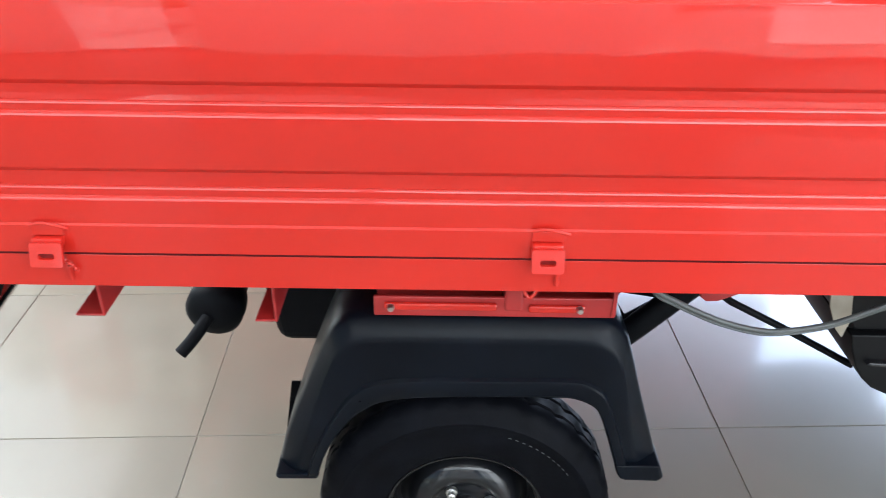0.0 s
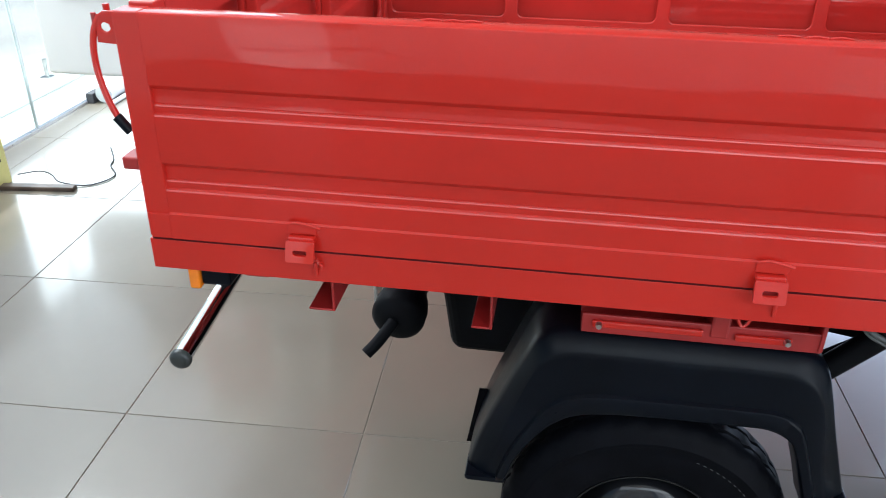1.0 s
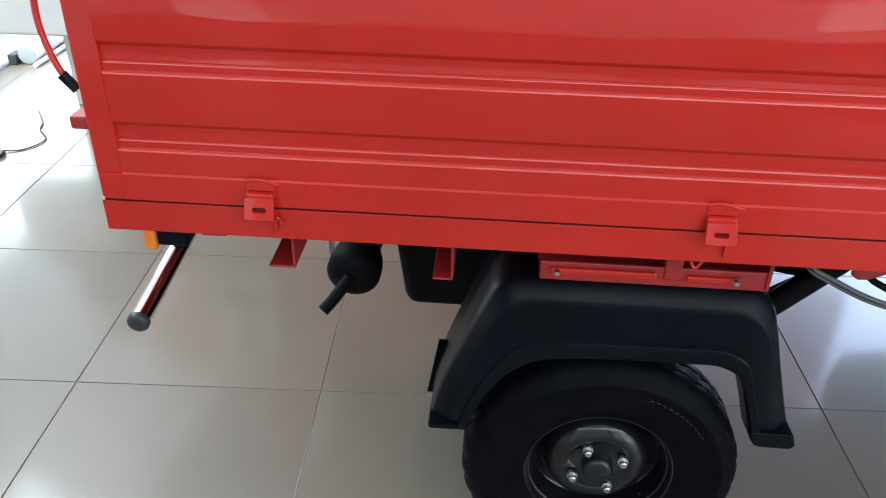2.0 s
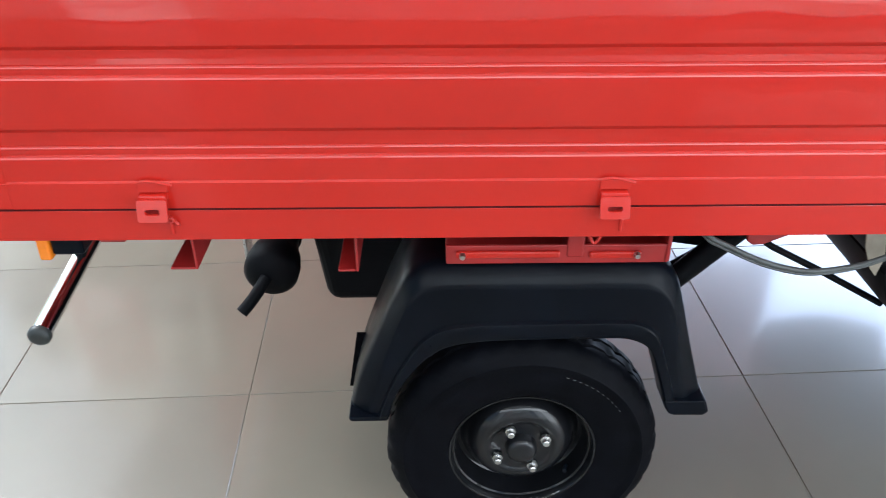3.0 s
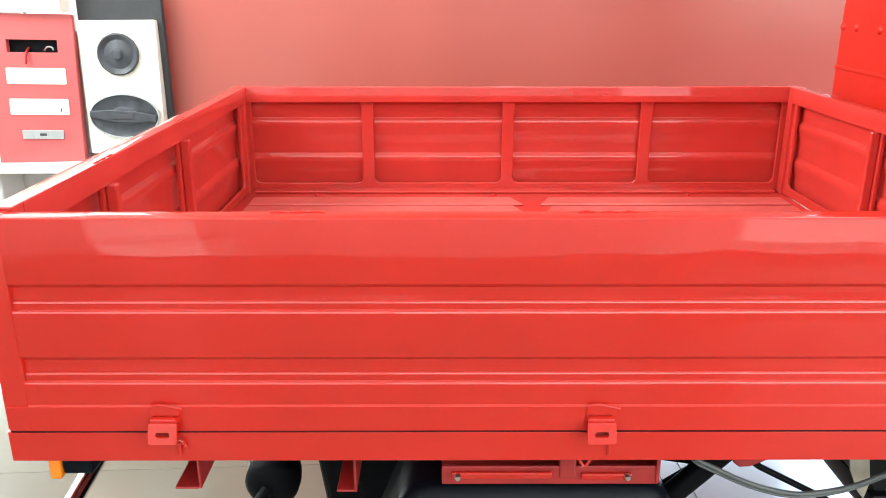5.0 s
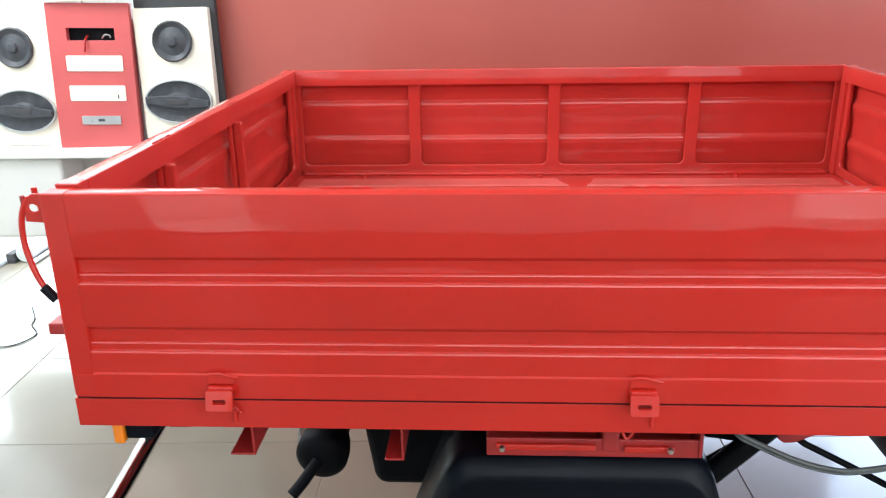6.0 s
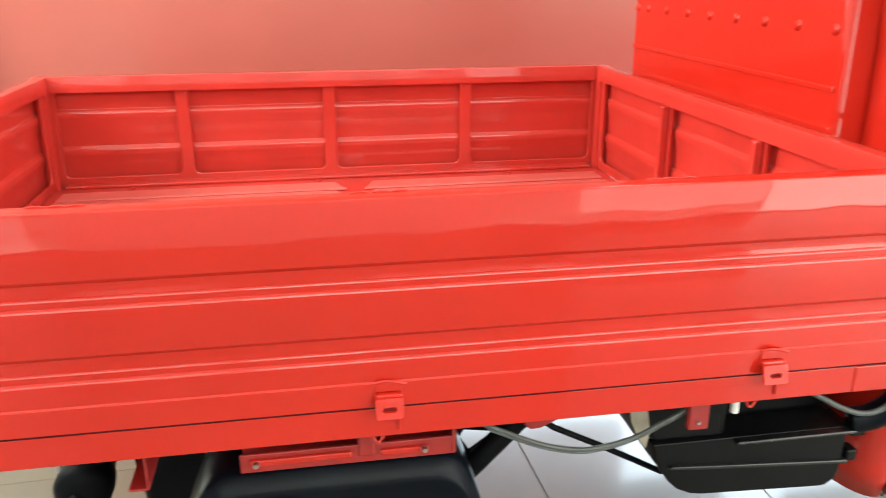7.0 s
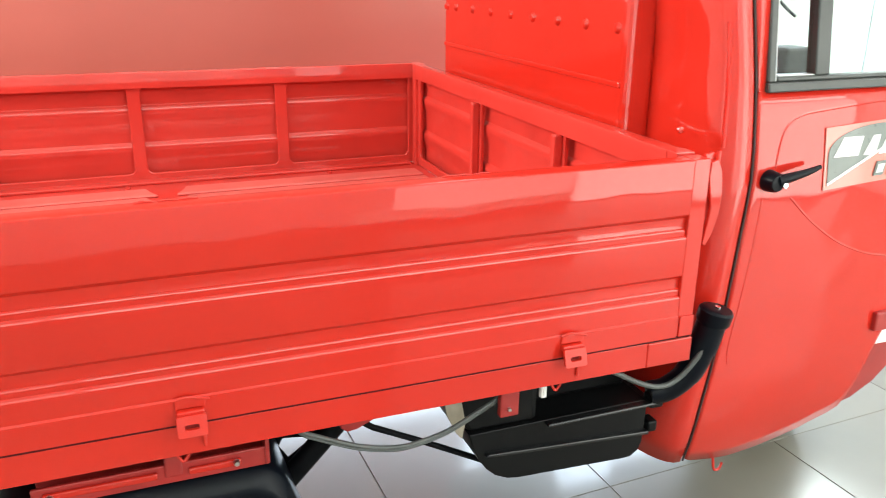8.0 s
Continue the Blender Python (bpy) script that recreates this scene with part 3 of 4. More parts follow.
def mudguard(parent, label):
    """An arched plastic guard: outer face with a stepped inner edge, rolled shoulder and top."""
    o, i = smooth_line([(x, 0, z) for x, z in OUT], 5), smooth_line([(x, 0, z) for x, z in INN], 5)
    bm = bmesh.new()
    rows = []
    for a, b in zip(o, i):
        d = (b - a)
        n = d.normalized()
        q = [(a + n * 0.004, 0.24), (a + n * 0.001, 0.17), (a, 0.100), (a + n * 0.002, 0.087), (a + n * 0.006, 0.0805), (a + n * 0.029, 0.0640), (a + n * 0.033, 0.0618), (a + n * 0.040, 0.0608),
             (a + d * 0.73, 0.060), (a + d * 0.755, 0.0545), (a + d * 0.78, 0.053), (a + d * 0.95, 0.0535), (b - n * 0.002, 0.056), (b, 0.062), (b + n * 0.001, 0.12)]
        rows.append([bm.verts.new((p.x, y, p.z)) for p, y in q])
    for r, s in zip(rows, rows[1:]):
        for k in range(len(r) - 1):
            bm.faces.new((r[k], s[k], s[k + 1], r[k + 1]))
    g = part("mudguard", bm, BLACK_PLASTIC, parent, label, smooth=True, solid=0.004, sharp=26)
    part("foot", plate([[(-0.4030, 0.356), (-0.3330, 0.356), (-0.334, 0.349), (-0.338, 0.346), (-0.397, 0.345), (-0.402, 0.348)]], 0.0535, 0.11), BLACK_PLASTIC, g, bevel=0.003)
    part("foot", plate([[(0.1385, 0.386), (0.2105, 0.386), (0.2180, 0.364), (0.2165, 0.358), (0.209, 0.353), (0.158, 0.354), (0.149, 0.358), (0.1445, 0.366)]], 0.0515, 0.11), BLACK_PLASTIC, g, bevel=0.007)
    part("mud_flap", plate([[(-0.396, 0.425), (-0.372, 0.425), (-0.392, 0.30), (-0.416, 0.30)]], 0.200, 0.204), RUBBER, g, "black rubber mud flap")
    part("inner_skirt", plate([[(-0.20, 0.64), (-0.19, 0.50), (-0.15, 0.47), (-0.10, 0.455), (0.03, 0.47), (0.08, 0.50), (0.12, 0.64)]], 0.232, 0.237), BLACK_METAL, g)
    return g


mudguard(truck, "black moulded plastic rear mudguard").matrix_basis = pose(0.005, -0.004, -0.007)

WHEEL = (-0.092, 0.112, 0.2445)


def wheel(centre, flip, label, driven=True):
    """Tyre with blocks, black pressed rim, hub cap and four bolts; the outer face looks along -y."""
    w = thing("wheel", label, "wheel")
    for key in ("category",):
        del w[key]
    w.parent = truck
    w.matrix_basis = pose(*centre, 0, 0, 180 if flip else 0)
    R = 0.2445
    seg = 120
    prof = [(0.127, -0.030), (0.131, -0.044), (0.141, -0.050), (0.158, -0.055), (0.190, -0.0585), (0.206, -0.0585), (0.209, -0.0605), (0.214, -0.0605), (0.217, -0.058), (0.226, -0.054), (0.234, -0.048), (0.240, -0.042),
            (R, -0.032), (R, -0.019), (R - 0.006, -0.017), (R - 0.006, -0.013), (R, -0.011), (R, 0.011), (R - 0.006, 0.013), (R - 0.006, 0.017), (R, 0.019), (R, 0.032),
            (0.240, 0.042), (0.234, 0.048), (0.226, 0.054), (0.206, 0.0585), (0.170, 0.054), (0.150, 0.030)]

    def blocks(j, k, r, d):
        cut = (k + int((d + 0.06) * 60)) % 4 == 0 and r >= 0.2335
        return (r - (0.0045 if cut else 0.0), d)
    part("tyre", lathe(bmesh.new(), prof, (0, 0, 0), seg, blocks), RUBBER, w, "black treaded tyre", smooth=True)
    rim = [(0.131, -0.042), (0.1335, -0.044), (0.1325, -0.047), (0.1295, -0.0465), (0.127, -0.042), (0.1255, -0.033), (0.1225, -0.031), (0.1195, -0.012), (0.116, 0.008), (0.110, 0.013), (0.103, 0.009), (0.0995, 0.002), (0.0975, -0.004),
           (0.0945, -0.0120), (0.0890, -0.0205), (0.0815, -0.0275), (0.0730, -0.0320), (0.0655, -0.0340), (0.0605, -0.0335), (0.057, -0.0310), (0.053, -0.0290), (0.036, -0.0285), (0.0001, -0.0285)]
    r = part("rim", lathe(bmesh.new(), rim, (0, 0, 0), 72), RIM_BLACK, w, "glossy black pressed steel rim", smooth=True)
    part("hub_cap", lathe(bmesh.new(), [(0.029, -0.028), (0.028, -0.040), (0.026, -0.046), (0.021, -0.050), (0.012, -0.052), (0.0001, -0.0525)], (0, 0, 0), 32), RIM_BLACK, r, smooth=True)
    for k in range(4):
        a = radians(27 + 90 * k)
        part("wheel_bolt", lathe(bmesh.new(), [(0.010, -0.032), (0.010, -0.039), (0.0068, -0.0395), (0.0068, -0.048), (0.005, -0.050), (0.0001, -0.050)], (0.048 * math.cos(a), 0.0, 0.048 * math.sin(a)), 8),
             STEEL, r)
    prints = bmesh.new()
    for k in range(11):
        a = radians(34 + 3.6 * k)
        c, s = 0.196 * math.cos(a), 0.196 * math.sin(a)
        join(prints, moved(boxed(-0.0026, 0.0026, -0.0592, -0.0585, -0.0005, 0.0005), pose(c, 0, s, 0, 90 - math.degrees(a), 0)))
    part("sidewall_print", prints, HOSE, w, "thin pale dashes printed on the sidewall")
    part("air_valve", tube(bmesh.new(), [(0.088, -0.022, -0.059), (0.082, -0.040, -0.055)], 0.004, 8), BLACK_PLASTIC, r)
    part("axle", tube(bmesh.new(), [(0, 0.0, 0), (0, 0.52 if driven else 0.09, 0)], 0.03, 14), BLACK_METAL, w, smooth=True)
    part("brake_drum", lathe(bmesh.new(), [(0.0001, 0.012), (0.10, 0.012), (0.105, 0.02), (0.105, 0.075), (0.095, 0.08), (0.0001, 0.08)], (0, 0, 0), 40), BLACK_METAL, w, smooth=True)
    return w


wheel(WHEEL, False, "rear wheel with black tyre and glossy black rim")
wheel((WHEEL[0], BED_Y - WHEEL[1], WHEEL[2]), True, "rear wheel with black tyre and glossy black rim")
wheel((1.74, BED_Y / 2, WHEEL[2]), False, "front wheel with black tyre and glossy black rim", False)
for y in (BED_Y / 2 - 0.10, BED_Y / 2 + 0.10):
    part("fork_leg", tube(bmesh.new(), [(1.74, y, 0.2445), (1.68, y, 0.66)], 0.022, 12), BLACK_METAL, truck, smooth=True)

# drive unit, silencer, suspension
bm = boxed(-0.54, -0.05, 0.52, 1.0, 0.258, 0.60)
for v in bm.verts:
    if v.co.z < 0.3:
        v.co.x += 0.05 if v.co.x < -0.3 else -0.03
part("engine_housing", bm, BLACK_METAL, truck, "black engine housing under the bed", bevel=0.03)
part("engine_cover", boxed(-0.40, -0.16, 0.55, 0.95, 0.60, 0.70), BLACK_METAL, truck, bevel=0.02)
sil = part("silencer", lathe(bmesh.new(), [(0.0001, -0.024), (0.028, -0.022), (0.048, -0.013), (0.058, 0.0), (0.0585, 0.030), (0.055, 0.055), (0.047, 0.080), (0.042, 0.12), (0.042, 0.40), (0.0001, 0.42)], (-0.594, 0.452, 0.389), 36), BLACK_METAL, truck,
           "matt black round exhaust silencer", smooth=True)
part("tail_pipe", tube(bmesh.new(), smooth_line([(-0.600, 0.43, 0.388), (-0.612, 0.412, 0.374), (-0.629, 0.392, 0.355), (-0.648, 0.376, 0.337)], 4), 0.0130, 14), BLACK_METAL, sil, smooth=True)
part("silencer_strap", lathe(bmesh.new(), [(0.042, 0.14), (0.045, 0.142), (0.045, 0.168), (0.042, 0.17)], (-0.594, 0.452, 0.389), 36), BLACK_METAL, sil, smooth=True)
part("silencer_hanger", boxed(-0.604, -0.564, 0.58, 0.605, 0.43, 0.70), BLACK_METAL, sil)
part("silencer_stay", boxed(-0.672, -0.664, 0.55, 0.60, 0.33, 0.50), STEEL, sil, "bare metal stay beside the silencer", bevel=0.002)
part("exhaust_link", tube(bmesh.new(), smooth_line([(-0.56, 0.7, 0.47), (-0.50, 0.72, 0.53), (-0.43, 0.75, 0.56)], 5), 0.02, 12), BLACK_METAL, truck, smooth=True)
part("suspension_arm", tube(bmesh.new(), [(0.105, 0.185, 0.478), (0.17, 0.18, 0.546), (0.295, 0.175, 0.68)], 0.020, 14), BLACK_METAL, truck, "black tubular suspension arm", smooth=True)
part("spring_hanger", plate([[(0.115, 0.725), (0.310, 0.725), (0.270, 0.650), (0.185, 0.545), (0.118, 0.515)], [(0.138, 0.606), (0.214, 0.594), (0.166, 0.560)]], 0.205, 0.211), BLACK_METAL, truck, "black suspension hanger plate", bevel=0.002)
for x, z in ((0.236, 0.650), (0.262, 0.632), (0.205, 0.640)):
    part("bolt", lathe(bmesh.new(), [(0.0001, -0.010), (0.006, -0.009), (0.007, 0.0)], (x, 0.205, z), 6), STEEL, truck)
part("shock_absorber", tube(bmesh.new(), [(0.075, 0.245, 0.475), (0.20, 0.245, 0.70)], [0.025, 0.025], 14), BLACK_METAL, truck, smooth=True)
for x, y, z in ((0.195, 0.165, 0.668), (0.228, 0.165, 0.676)):
    part("bolt", lathe(bmesh.new(), [(0.0001, -0.012), (0.007, -0.012), (0.008, 0.0)], (x, y, z), 6), STEEL, truck)
part("rod", tube(bmesh.new(), [(0.27, 0.14, 0.66), (0.307, 0.14, 0.632), (0.405, 0.14, 0.580), (0.52, 0.14, 0.515)], 0.0058, 10), BLACK_METAL, truck, "thin black rod below the bed", smooth=True)
part("mount_plate", plate([[(0.232, 0.7385), (0.234, 0.682), (0.244, 0.674), (0.262, 0.675), (0.30, 0.692), (0.35, 0.703), (0.42, 0.700), (0.455, 0.690), (0.455, 0.7385)]], 0.075, 0.081), RED_FRAME, truck, "red plate with a curved lower edge", bevel=0.002)
hose = [(0.140, 0.07, 0.735), (0.166, 0.058, 0.703), (0.192, 0.056, 0.688), (0.257, 0.055, 0.657), (0.318, 0.055, 0.640), (0.362, 0.055, 0.640), (0.418, 0.055, 0.652), (0.470, 0.055, 0.676), (0.515, 0.056, 0.700), (0.55, 0.07, 0.73)]
part("grey_hose", tube(bmesh.new(), smooth_line(hose, 5), 0.0040, 10), HOSE, truck, "sagging grey rubber hose", smooth=True)
part("black_hose", tube(bmesh.new(), smooth_line([(x, y + 0.004, z - 0.0085) for x, y, z in hose], 5), 0.0026, 8), HOSE, truck, "thin grey hose", smooth=True)
part("grey_hose", tube(bmesh.new(), smooth_line([(0.68, 0.055, 0.735), (0.741, 0.05, 0.708), (0.79, 0.048, 0.680), (0.831, 0.046, 0.663), (0.862, 0.044, 0.663), (0.888, 0.042, 0.678), (0.912, 0.038, 0.708), (0.93, 0.034, 0.740)], 5), 0.0052, 10), HOSE, truck, "sagging grey rubber hose", smooth=True)

# rear bumper tube and indicator
bar_line = [(-0.852, 0.006, 0.5655), (-0.852, 0.30, 0.598), (-0.852, 0.52, 0.612), (-0.852, BED_Y - 0.52, 0.612), (-0.852, BED_Y - 0.30, 0.598), (-0.852, BED_Y - 0.006, 0.5655)]
bump = part("bumper_tube", tube(bmesh.new(), smooth_line(bar_line, 6), 0.0155, 28), CHROME, truck, "polished chrome bumper tube across the tail", smooth=True)
for y, d in ((0.0, 1), (BED_Y, -1)):
    part("tube_cap", tube(bmesh.new(), [(-0.852, y - 0.004 * d, 0.5642), (-0.852, y - 0.002 * d, 0.5644), (-0.852, y + 0.002 * d, 0.5648), (-0.852, y + 0.009 * d, 0.5656)], [0.009, 0.0145, 0.0176, 0.0178], 28), CAP_GREY, bump, "dark grey plastic end cap", smooth=True)
for y in (0.185, BED_Y - 0.185):
    part("bumper_stay", tube(bmesh.new(), [(-0.852, y, 0.592), (-0.80, y, 0.690)], 0.009, 10), BLACK_METAL, bump, smooth=True)
ind = part("indicator_lamp", boxed(-0.808, -0.762, 0.028, 0.075, 0.694, 0.7385), BLACK_PLASTIC, truck, "black indicator lamp with orange lens", bevel=0.004)
part("orange_lens", boxed(-0.826, -0.808, 0.022, 0.078, 0.688, 0.7385), ORANGE, ind, "orange plastic lens", bevel=0.004)

# fuel tank and filler
tank = part("fuel_tank", plate([[(0.470, 0.622), (0.479, 0.592), (0.490, 0.566), (0.506, 0.542), (0.525, 0.524), (0.548, 0.513), (0.575, 0.508), (0.800, 0.497), (0.822, 0.499), (0.836, 0.509), (0.843, 0.526), (0.847, 0.612), (0.843, 0.622)]], 0.085, 0.50), BLACK_TANK, truck,
            "black moulded plastic fuel tank", bevel=0.018)
part("tank_top", plate([[(0.425, 0.735), (0.432, 0.690), (0.470, 0.622), (0.612, 0.620), (0.612, 0.735)]], 0.095, 0.48), BLACK_TANK, tank, bevel=0.010)
part("tank_top", boxed(0.612, 0.84, 0.15, 0.40, 0.620, 0.732), BLACK_TANK, tank, bevel=0.012)
part("tank_flange", boxed(0.622, 0.858, 0.070, 0.43, 0.6125, 0.6205), BLACK_GLOSS, tank, bevel=0.0035)
part("tank_seam", plate([[(0.500, 0.574), (0.505, 0.580), (0.56, 0.576), (0.848, 0.556), (0.851, 0.552), (0.848, 0.548), (0.56, 0.568)]], 0.074, 0.43), BLACK_GLOSS, tank, bevel=0.0025)
part("heat_shield", plate([[(0.418, 0.715), (0.450, 0.715), (0.462, 0.650), (0.456, 0.618), (0.444, 0.632), (0.426, 0.672)]], 0.084, 0.088), TAN, tank, "bare metal shield plate", bevel=0.001)
part("tank_fitting", tube(bmesh.new(), [(0.600, 0.06, 0.690), (0.600, 0.06, 0.720)], 0.007, 8), DECAL_WHITE, tank, "small white hose fitting", smooth=True)
part("tank_clip", boxed(0.850, 0.872, 0.08, 0.11, 0.548, 0.572), BLACK_TANK, tank, bevel=0.004)
part("tank_clip", boxed(0.846, 0.876, 0.072, 0.10, 0.606, 0.634), BLACK_TANK, tank, bevel=0.004)
tank.matrix_basis = pose(-0.002, -0.006, -0.006)
fil = part("filler_neck", tube(bmesh.new(), smooth_line([(0.85, 0.085, 0.625), (0.885, 0.075, 0.634), (0.918, 0.062, 0.668), (0.938, 0.053, 0.725), (0.950, 0.048, 0.785)], 6), [0.024] * 6 + [0.0245] * 6 + [0.026] * 6 + [0.028] * 7, 18), BLACK_PLASTIC, truck,
           "black plastic fuel filler neck", smooth=True)
cap = part("filler_cap", tube(bmesh.new(), [(0.9495, 0.0485, 0.774), (0.9505, 0.048, 0.781), (0.954, 0.046, 0.801), (0.9545, 0.0457, 0.805), (0.9548, 0.0455, 0.8065)], [0.0285, 0.0325, 0.0325, 0.029, 0.020], 24), BLACK_PLASTIC, fil, "black round cap with a small chrome lock", smooth=True)
part("cap_lock", tube(bmesh.new(), [(0.957, 0.047, 0.804), (0.9575, 0.0468, 0.8085)], 0.006, 12), CHROME, cap, "small chrome lock")

# cab
CAB_MID = BED_Y / 2


def side_y(z):
    """How far in the cab's side lies at a height."""
    return 0.088 + (0.13 * (z - 1.0) ** 1.4 if z > 1.0 else 0.0) + (0.9 * (0.62 - z) ** 2 if z < 0.62 else 0.0)


def table(rows, q):
    for (a, b), (c, d) in zip(rows, rows[1:]):
        if q <= c:
            return b + (d - b) * max(0.0, (q - a) / (c - a))
    return rows[-1][1]


GAP = [(0.40, 0.988), (0.49, 0.983), (0.566, 0.984), (0.603, 0.989), (0.66, 0.998), (0.727, 1.006), (0.815, 1.015), (1.05, 1.034), (1.20, 1.027), (1.35, 1.012), (1.75, 0.965)]
HEM = [(0.95, 0.424), (0.98, 0.409), (1.04, 0.397), (1.09, 0.393), (1.15, 0.401), (1.205, 0.415), (1.265, 0.433), (1.304, 0.451), (1.338, 0.463), (1.366, 0.478), (1.378, 0.500), (1.391, 0.535), (1.409, 0.601), (1.427, 0.660), (1.443, 0.698), (1.455, 0.745), (1.468, 0.79), (1.95, 0.80)]
ROOF = 1.78
FRONT = 1.95


def strip(rows, close=False):
    bm = bmesh.new()
    g = [[bm.verts.new(p) for p in r] for r in rows]
    for a, b in zip(g, g[1:]):
        for k in range(len(a) - 1):
            bm.faces.new((a[k], a[k + 1], b[k + 1], b[k]))
    return bm


rows = []
for n in range(25):
    z = 0.410 + (ROOF - 0.410) * n / 24
    ys, xg = side_y(z), table(GAP, z)
    back = min(0.935, xg - 0.085)
    ring = [(xg - 0.002, ys + 0.002), (xg - 0.006, ys), (xg - 0.02, ys)]
    ax, r = back, max(0.05, xg - 0.022 - back)
    for k in range(7):
        a = radians(90 * k / 6)
        ring.append((ax + r - r * math.sin(a), ys + 0.10 - 0.10 * math.cos(a), ))
    ring += [(ax, ys + 0.10 + (CAB_MID - ys - 0.10) * q) for q in (0.3, 0.7, 1.0)]
    ring += [(x, 2 * CAB_MID - y) for x, y in ring[-2::-1]]
    rows.append([(x, y, z + (1 - n / 24) * 0.25 * max(0.0, 0.972 - x)) for x, y in ring])
cab = part("cab_shell", strip(rows), RED, truck, "glossy red rounded rear corner and back of the cab", smooth=True, solid=0.004)
back = extruded(bmesh.new(), [(0.868, 0.94), (0.868, 1.346), (0.905, ROOF - 0.01), (0.940, ROOF - 0.01), (0.940, 0.94)], 0.288, 1.262)
moved(back, Matrix(((0, 1, 0, 0), (1, 0, 0, 0), (0, 0, 1, 0), (0, 0, 0, 1))))
part("back_panel", back, RED, cab, bevel=0.022)
part("back_fold", boxed(0.864, 0.870, 0.30, 1.25, 1.184, 1.196), RED, cab, bevel=0.0028)
for k in range(9):
    part("rivet", moved(lathe(bmesh.new(), [(0.0001, -0.008), (0.007, -0.007), (0.011, -0.002), (0.012, 0.001)], (0, 0, 0), 12), pose(0.868, 0.322 + 0.1205 * k if k < 8 else 1.235, 1.297, 0, 0, -90)), RED, cab, smooth=True)
pane = plate([rounded(0.545, 1.025, 1.354, 1.70, 0.03)], 0, 0.004)
moved(pane, pose(0, 0, 0, 0, 0, 90))
for v in pane.verts:
    v.co.x += 0.866 + 0.10 * (v.co.z - 1.343)
part("rear_window", pane, BLACK_GLOSS, cab, "dark rear window")
part("corner_crease", tube(bmesh.new(), [(0.966, side_y(1.1) + 0.006, 1.10), (0.968, side_y(1.2) + 0.004, 1.20), (0.964, side_y(1.32) + 0.004, 1.32)], 0.0035, 8), RED, cab, smooth=True)
part("sill_bolt", lathe(bmesh.new(), [(0.0001, -0.005), (0.006, -0.004), (0.007, 0.0)], (0.915, 0.16, 1.125), 10), RED, cab)

# dark rubber between body and door
seal_pts = [(table(GAP, z) + 0.0015, side_y(z) + 0.001, z) for z in [0.412 + 0.0619 * k for k in range(23)]]
part("door_seal", tube(bmesh.new(), seal_pts, 0.0024, 8), SEAL, truck, "black rubber door seal", smooth=True)


jamb = [[(table(GAP, z) - 0.03, side_y(z) + 0.014, z), (table(GAP, z) + 0.05, side_y(z) + 0.014, z)] for z in [0.412 + 0.0619 * k for k in range(23)]]
part("door_jamb", strip(jamb), RED_FRAME, truck, "dull red door jamb", smooth=True, solid=0.003)


def door(far_side):
    """A curved door with hem, sill, window frame and two panes."""
    def put_y(y):
        return 2 * CAB_MID - y if far_side else y
    rows = []
    NU, NV, SILL = 72, 26, 1.198
    for j in range(NV + 1):
        v = j / NV
        row = []
        for i in range(NU + 1):
            u = (i / NU) ** 1.15
            xb = 0.965 + (FRONT - 0.965) * u
            z = table(HEM, xb) + (SILL - table(HEM, xb)) * v
            x0 = table(GAP, z) + 0.005
            row.append((x0 + (FRONT - x0) * u, put_y(side_y(z) - 0.002 + 0.001 * (i == 0)), z))
        rows.append(row)
    d = part("door", strip(rows), RED, truck, "glossy red cab door with dark window frame", smooth=True, solid=0.012)
    pil = [[(x, put_y(side_y(z) - 0.002), z) for x in (table(GAP, z) + 0.005, 1.030, 1.052)] for z in [SILL + (ROOF - SILL) * k / 8 for k in range(9)]]
    part("door_pillar", strip(pil), RED, d, smooth=True, solid=0.012)

    def bar(name, x0, x1, z0, z1, dy, mat, thick=0.02, lab=""):
        bm = boxed(x0, x1, 0, thick, z0, z1)
        for vv in bm.verts:
            vv.co.y = put_y(side_y(vv.co.z) + dy + vv.co.y)
        return part(name, bm, mat, d, lab, bevel=0.003)
    bar("window_frame", 1.046, FRONT, 1.196, 1.214, -0.012, FRAME_GREY, 0.03, "dark grey window frame")
    bar("window_frame", 1.070, FRONT, 1.214, 1.223, -0.006, FRAME_GREY)
    bar("window_frame", 1.046, 1.062, 1.214, ROOF - 0.02, -0.010, FRAME_GREY, 0.03)
    bar("frame_bead", 1.062, 1.068, 1.214, ROOF - 0.02, -0.006, ALU, 0.02, "bright metal bead")
    bar("window_frame", 1.158, 1.192, 1.223, ROOF - 0.02, -0.006, FRAME_GREY, 0.026)
    bar("frame_bead", 1.074, 1.158, 1.223, 1.226, -0.004, ALU)
    for a, b in ((1.068, 1.158), (1.192, FRONT)):
        g = bar("pane", a, b, 1.223, ROOF - 0.02, 0.006, GLASS_CAB, 0.004, "clear side window glass")
        g.visible_shadow = False
    trim = boxed(1.06, FRONT - 0.05, 0.016, 0.022, 0.62, 1.19)
    for vv in trim.verts:
        vv.co.y = put_y(side_y(vv.co.z) + vv.co.y)
    part("inner_trim", trim, WALL_WHITE, d, "pale inner door trim", bevel=0.002)
    return d


dr = door(False)
door(True)


def on_door(outlines, off, mat, name, parent, label=""):
    """A thin film cut to an outline and laid on the door."""
    bm = plate(outlines, 0, 0.001)
    for v in bm.verts:
        v.co.y = side_y(v.co.z) - off + v.co.y
    return part(name, bm, mat, parent, label)


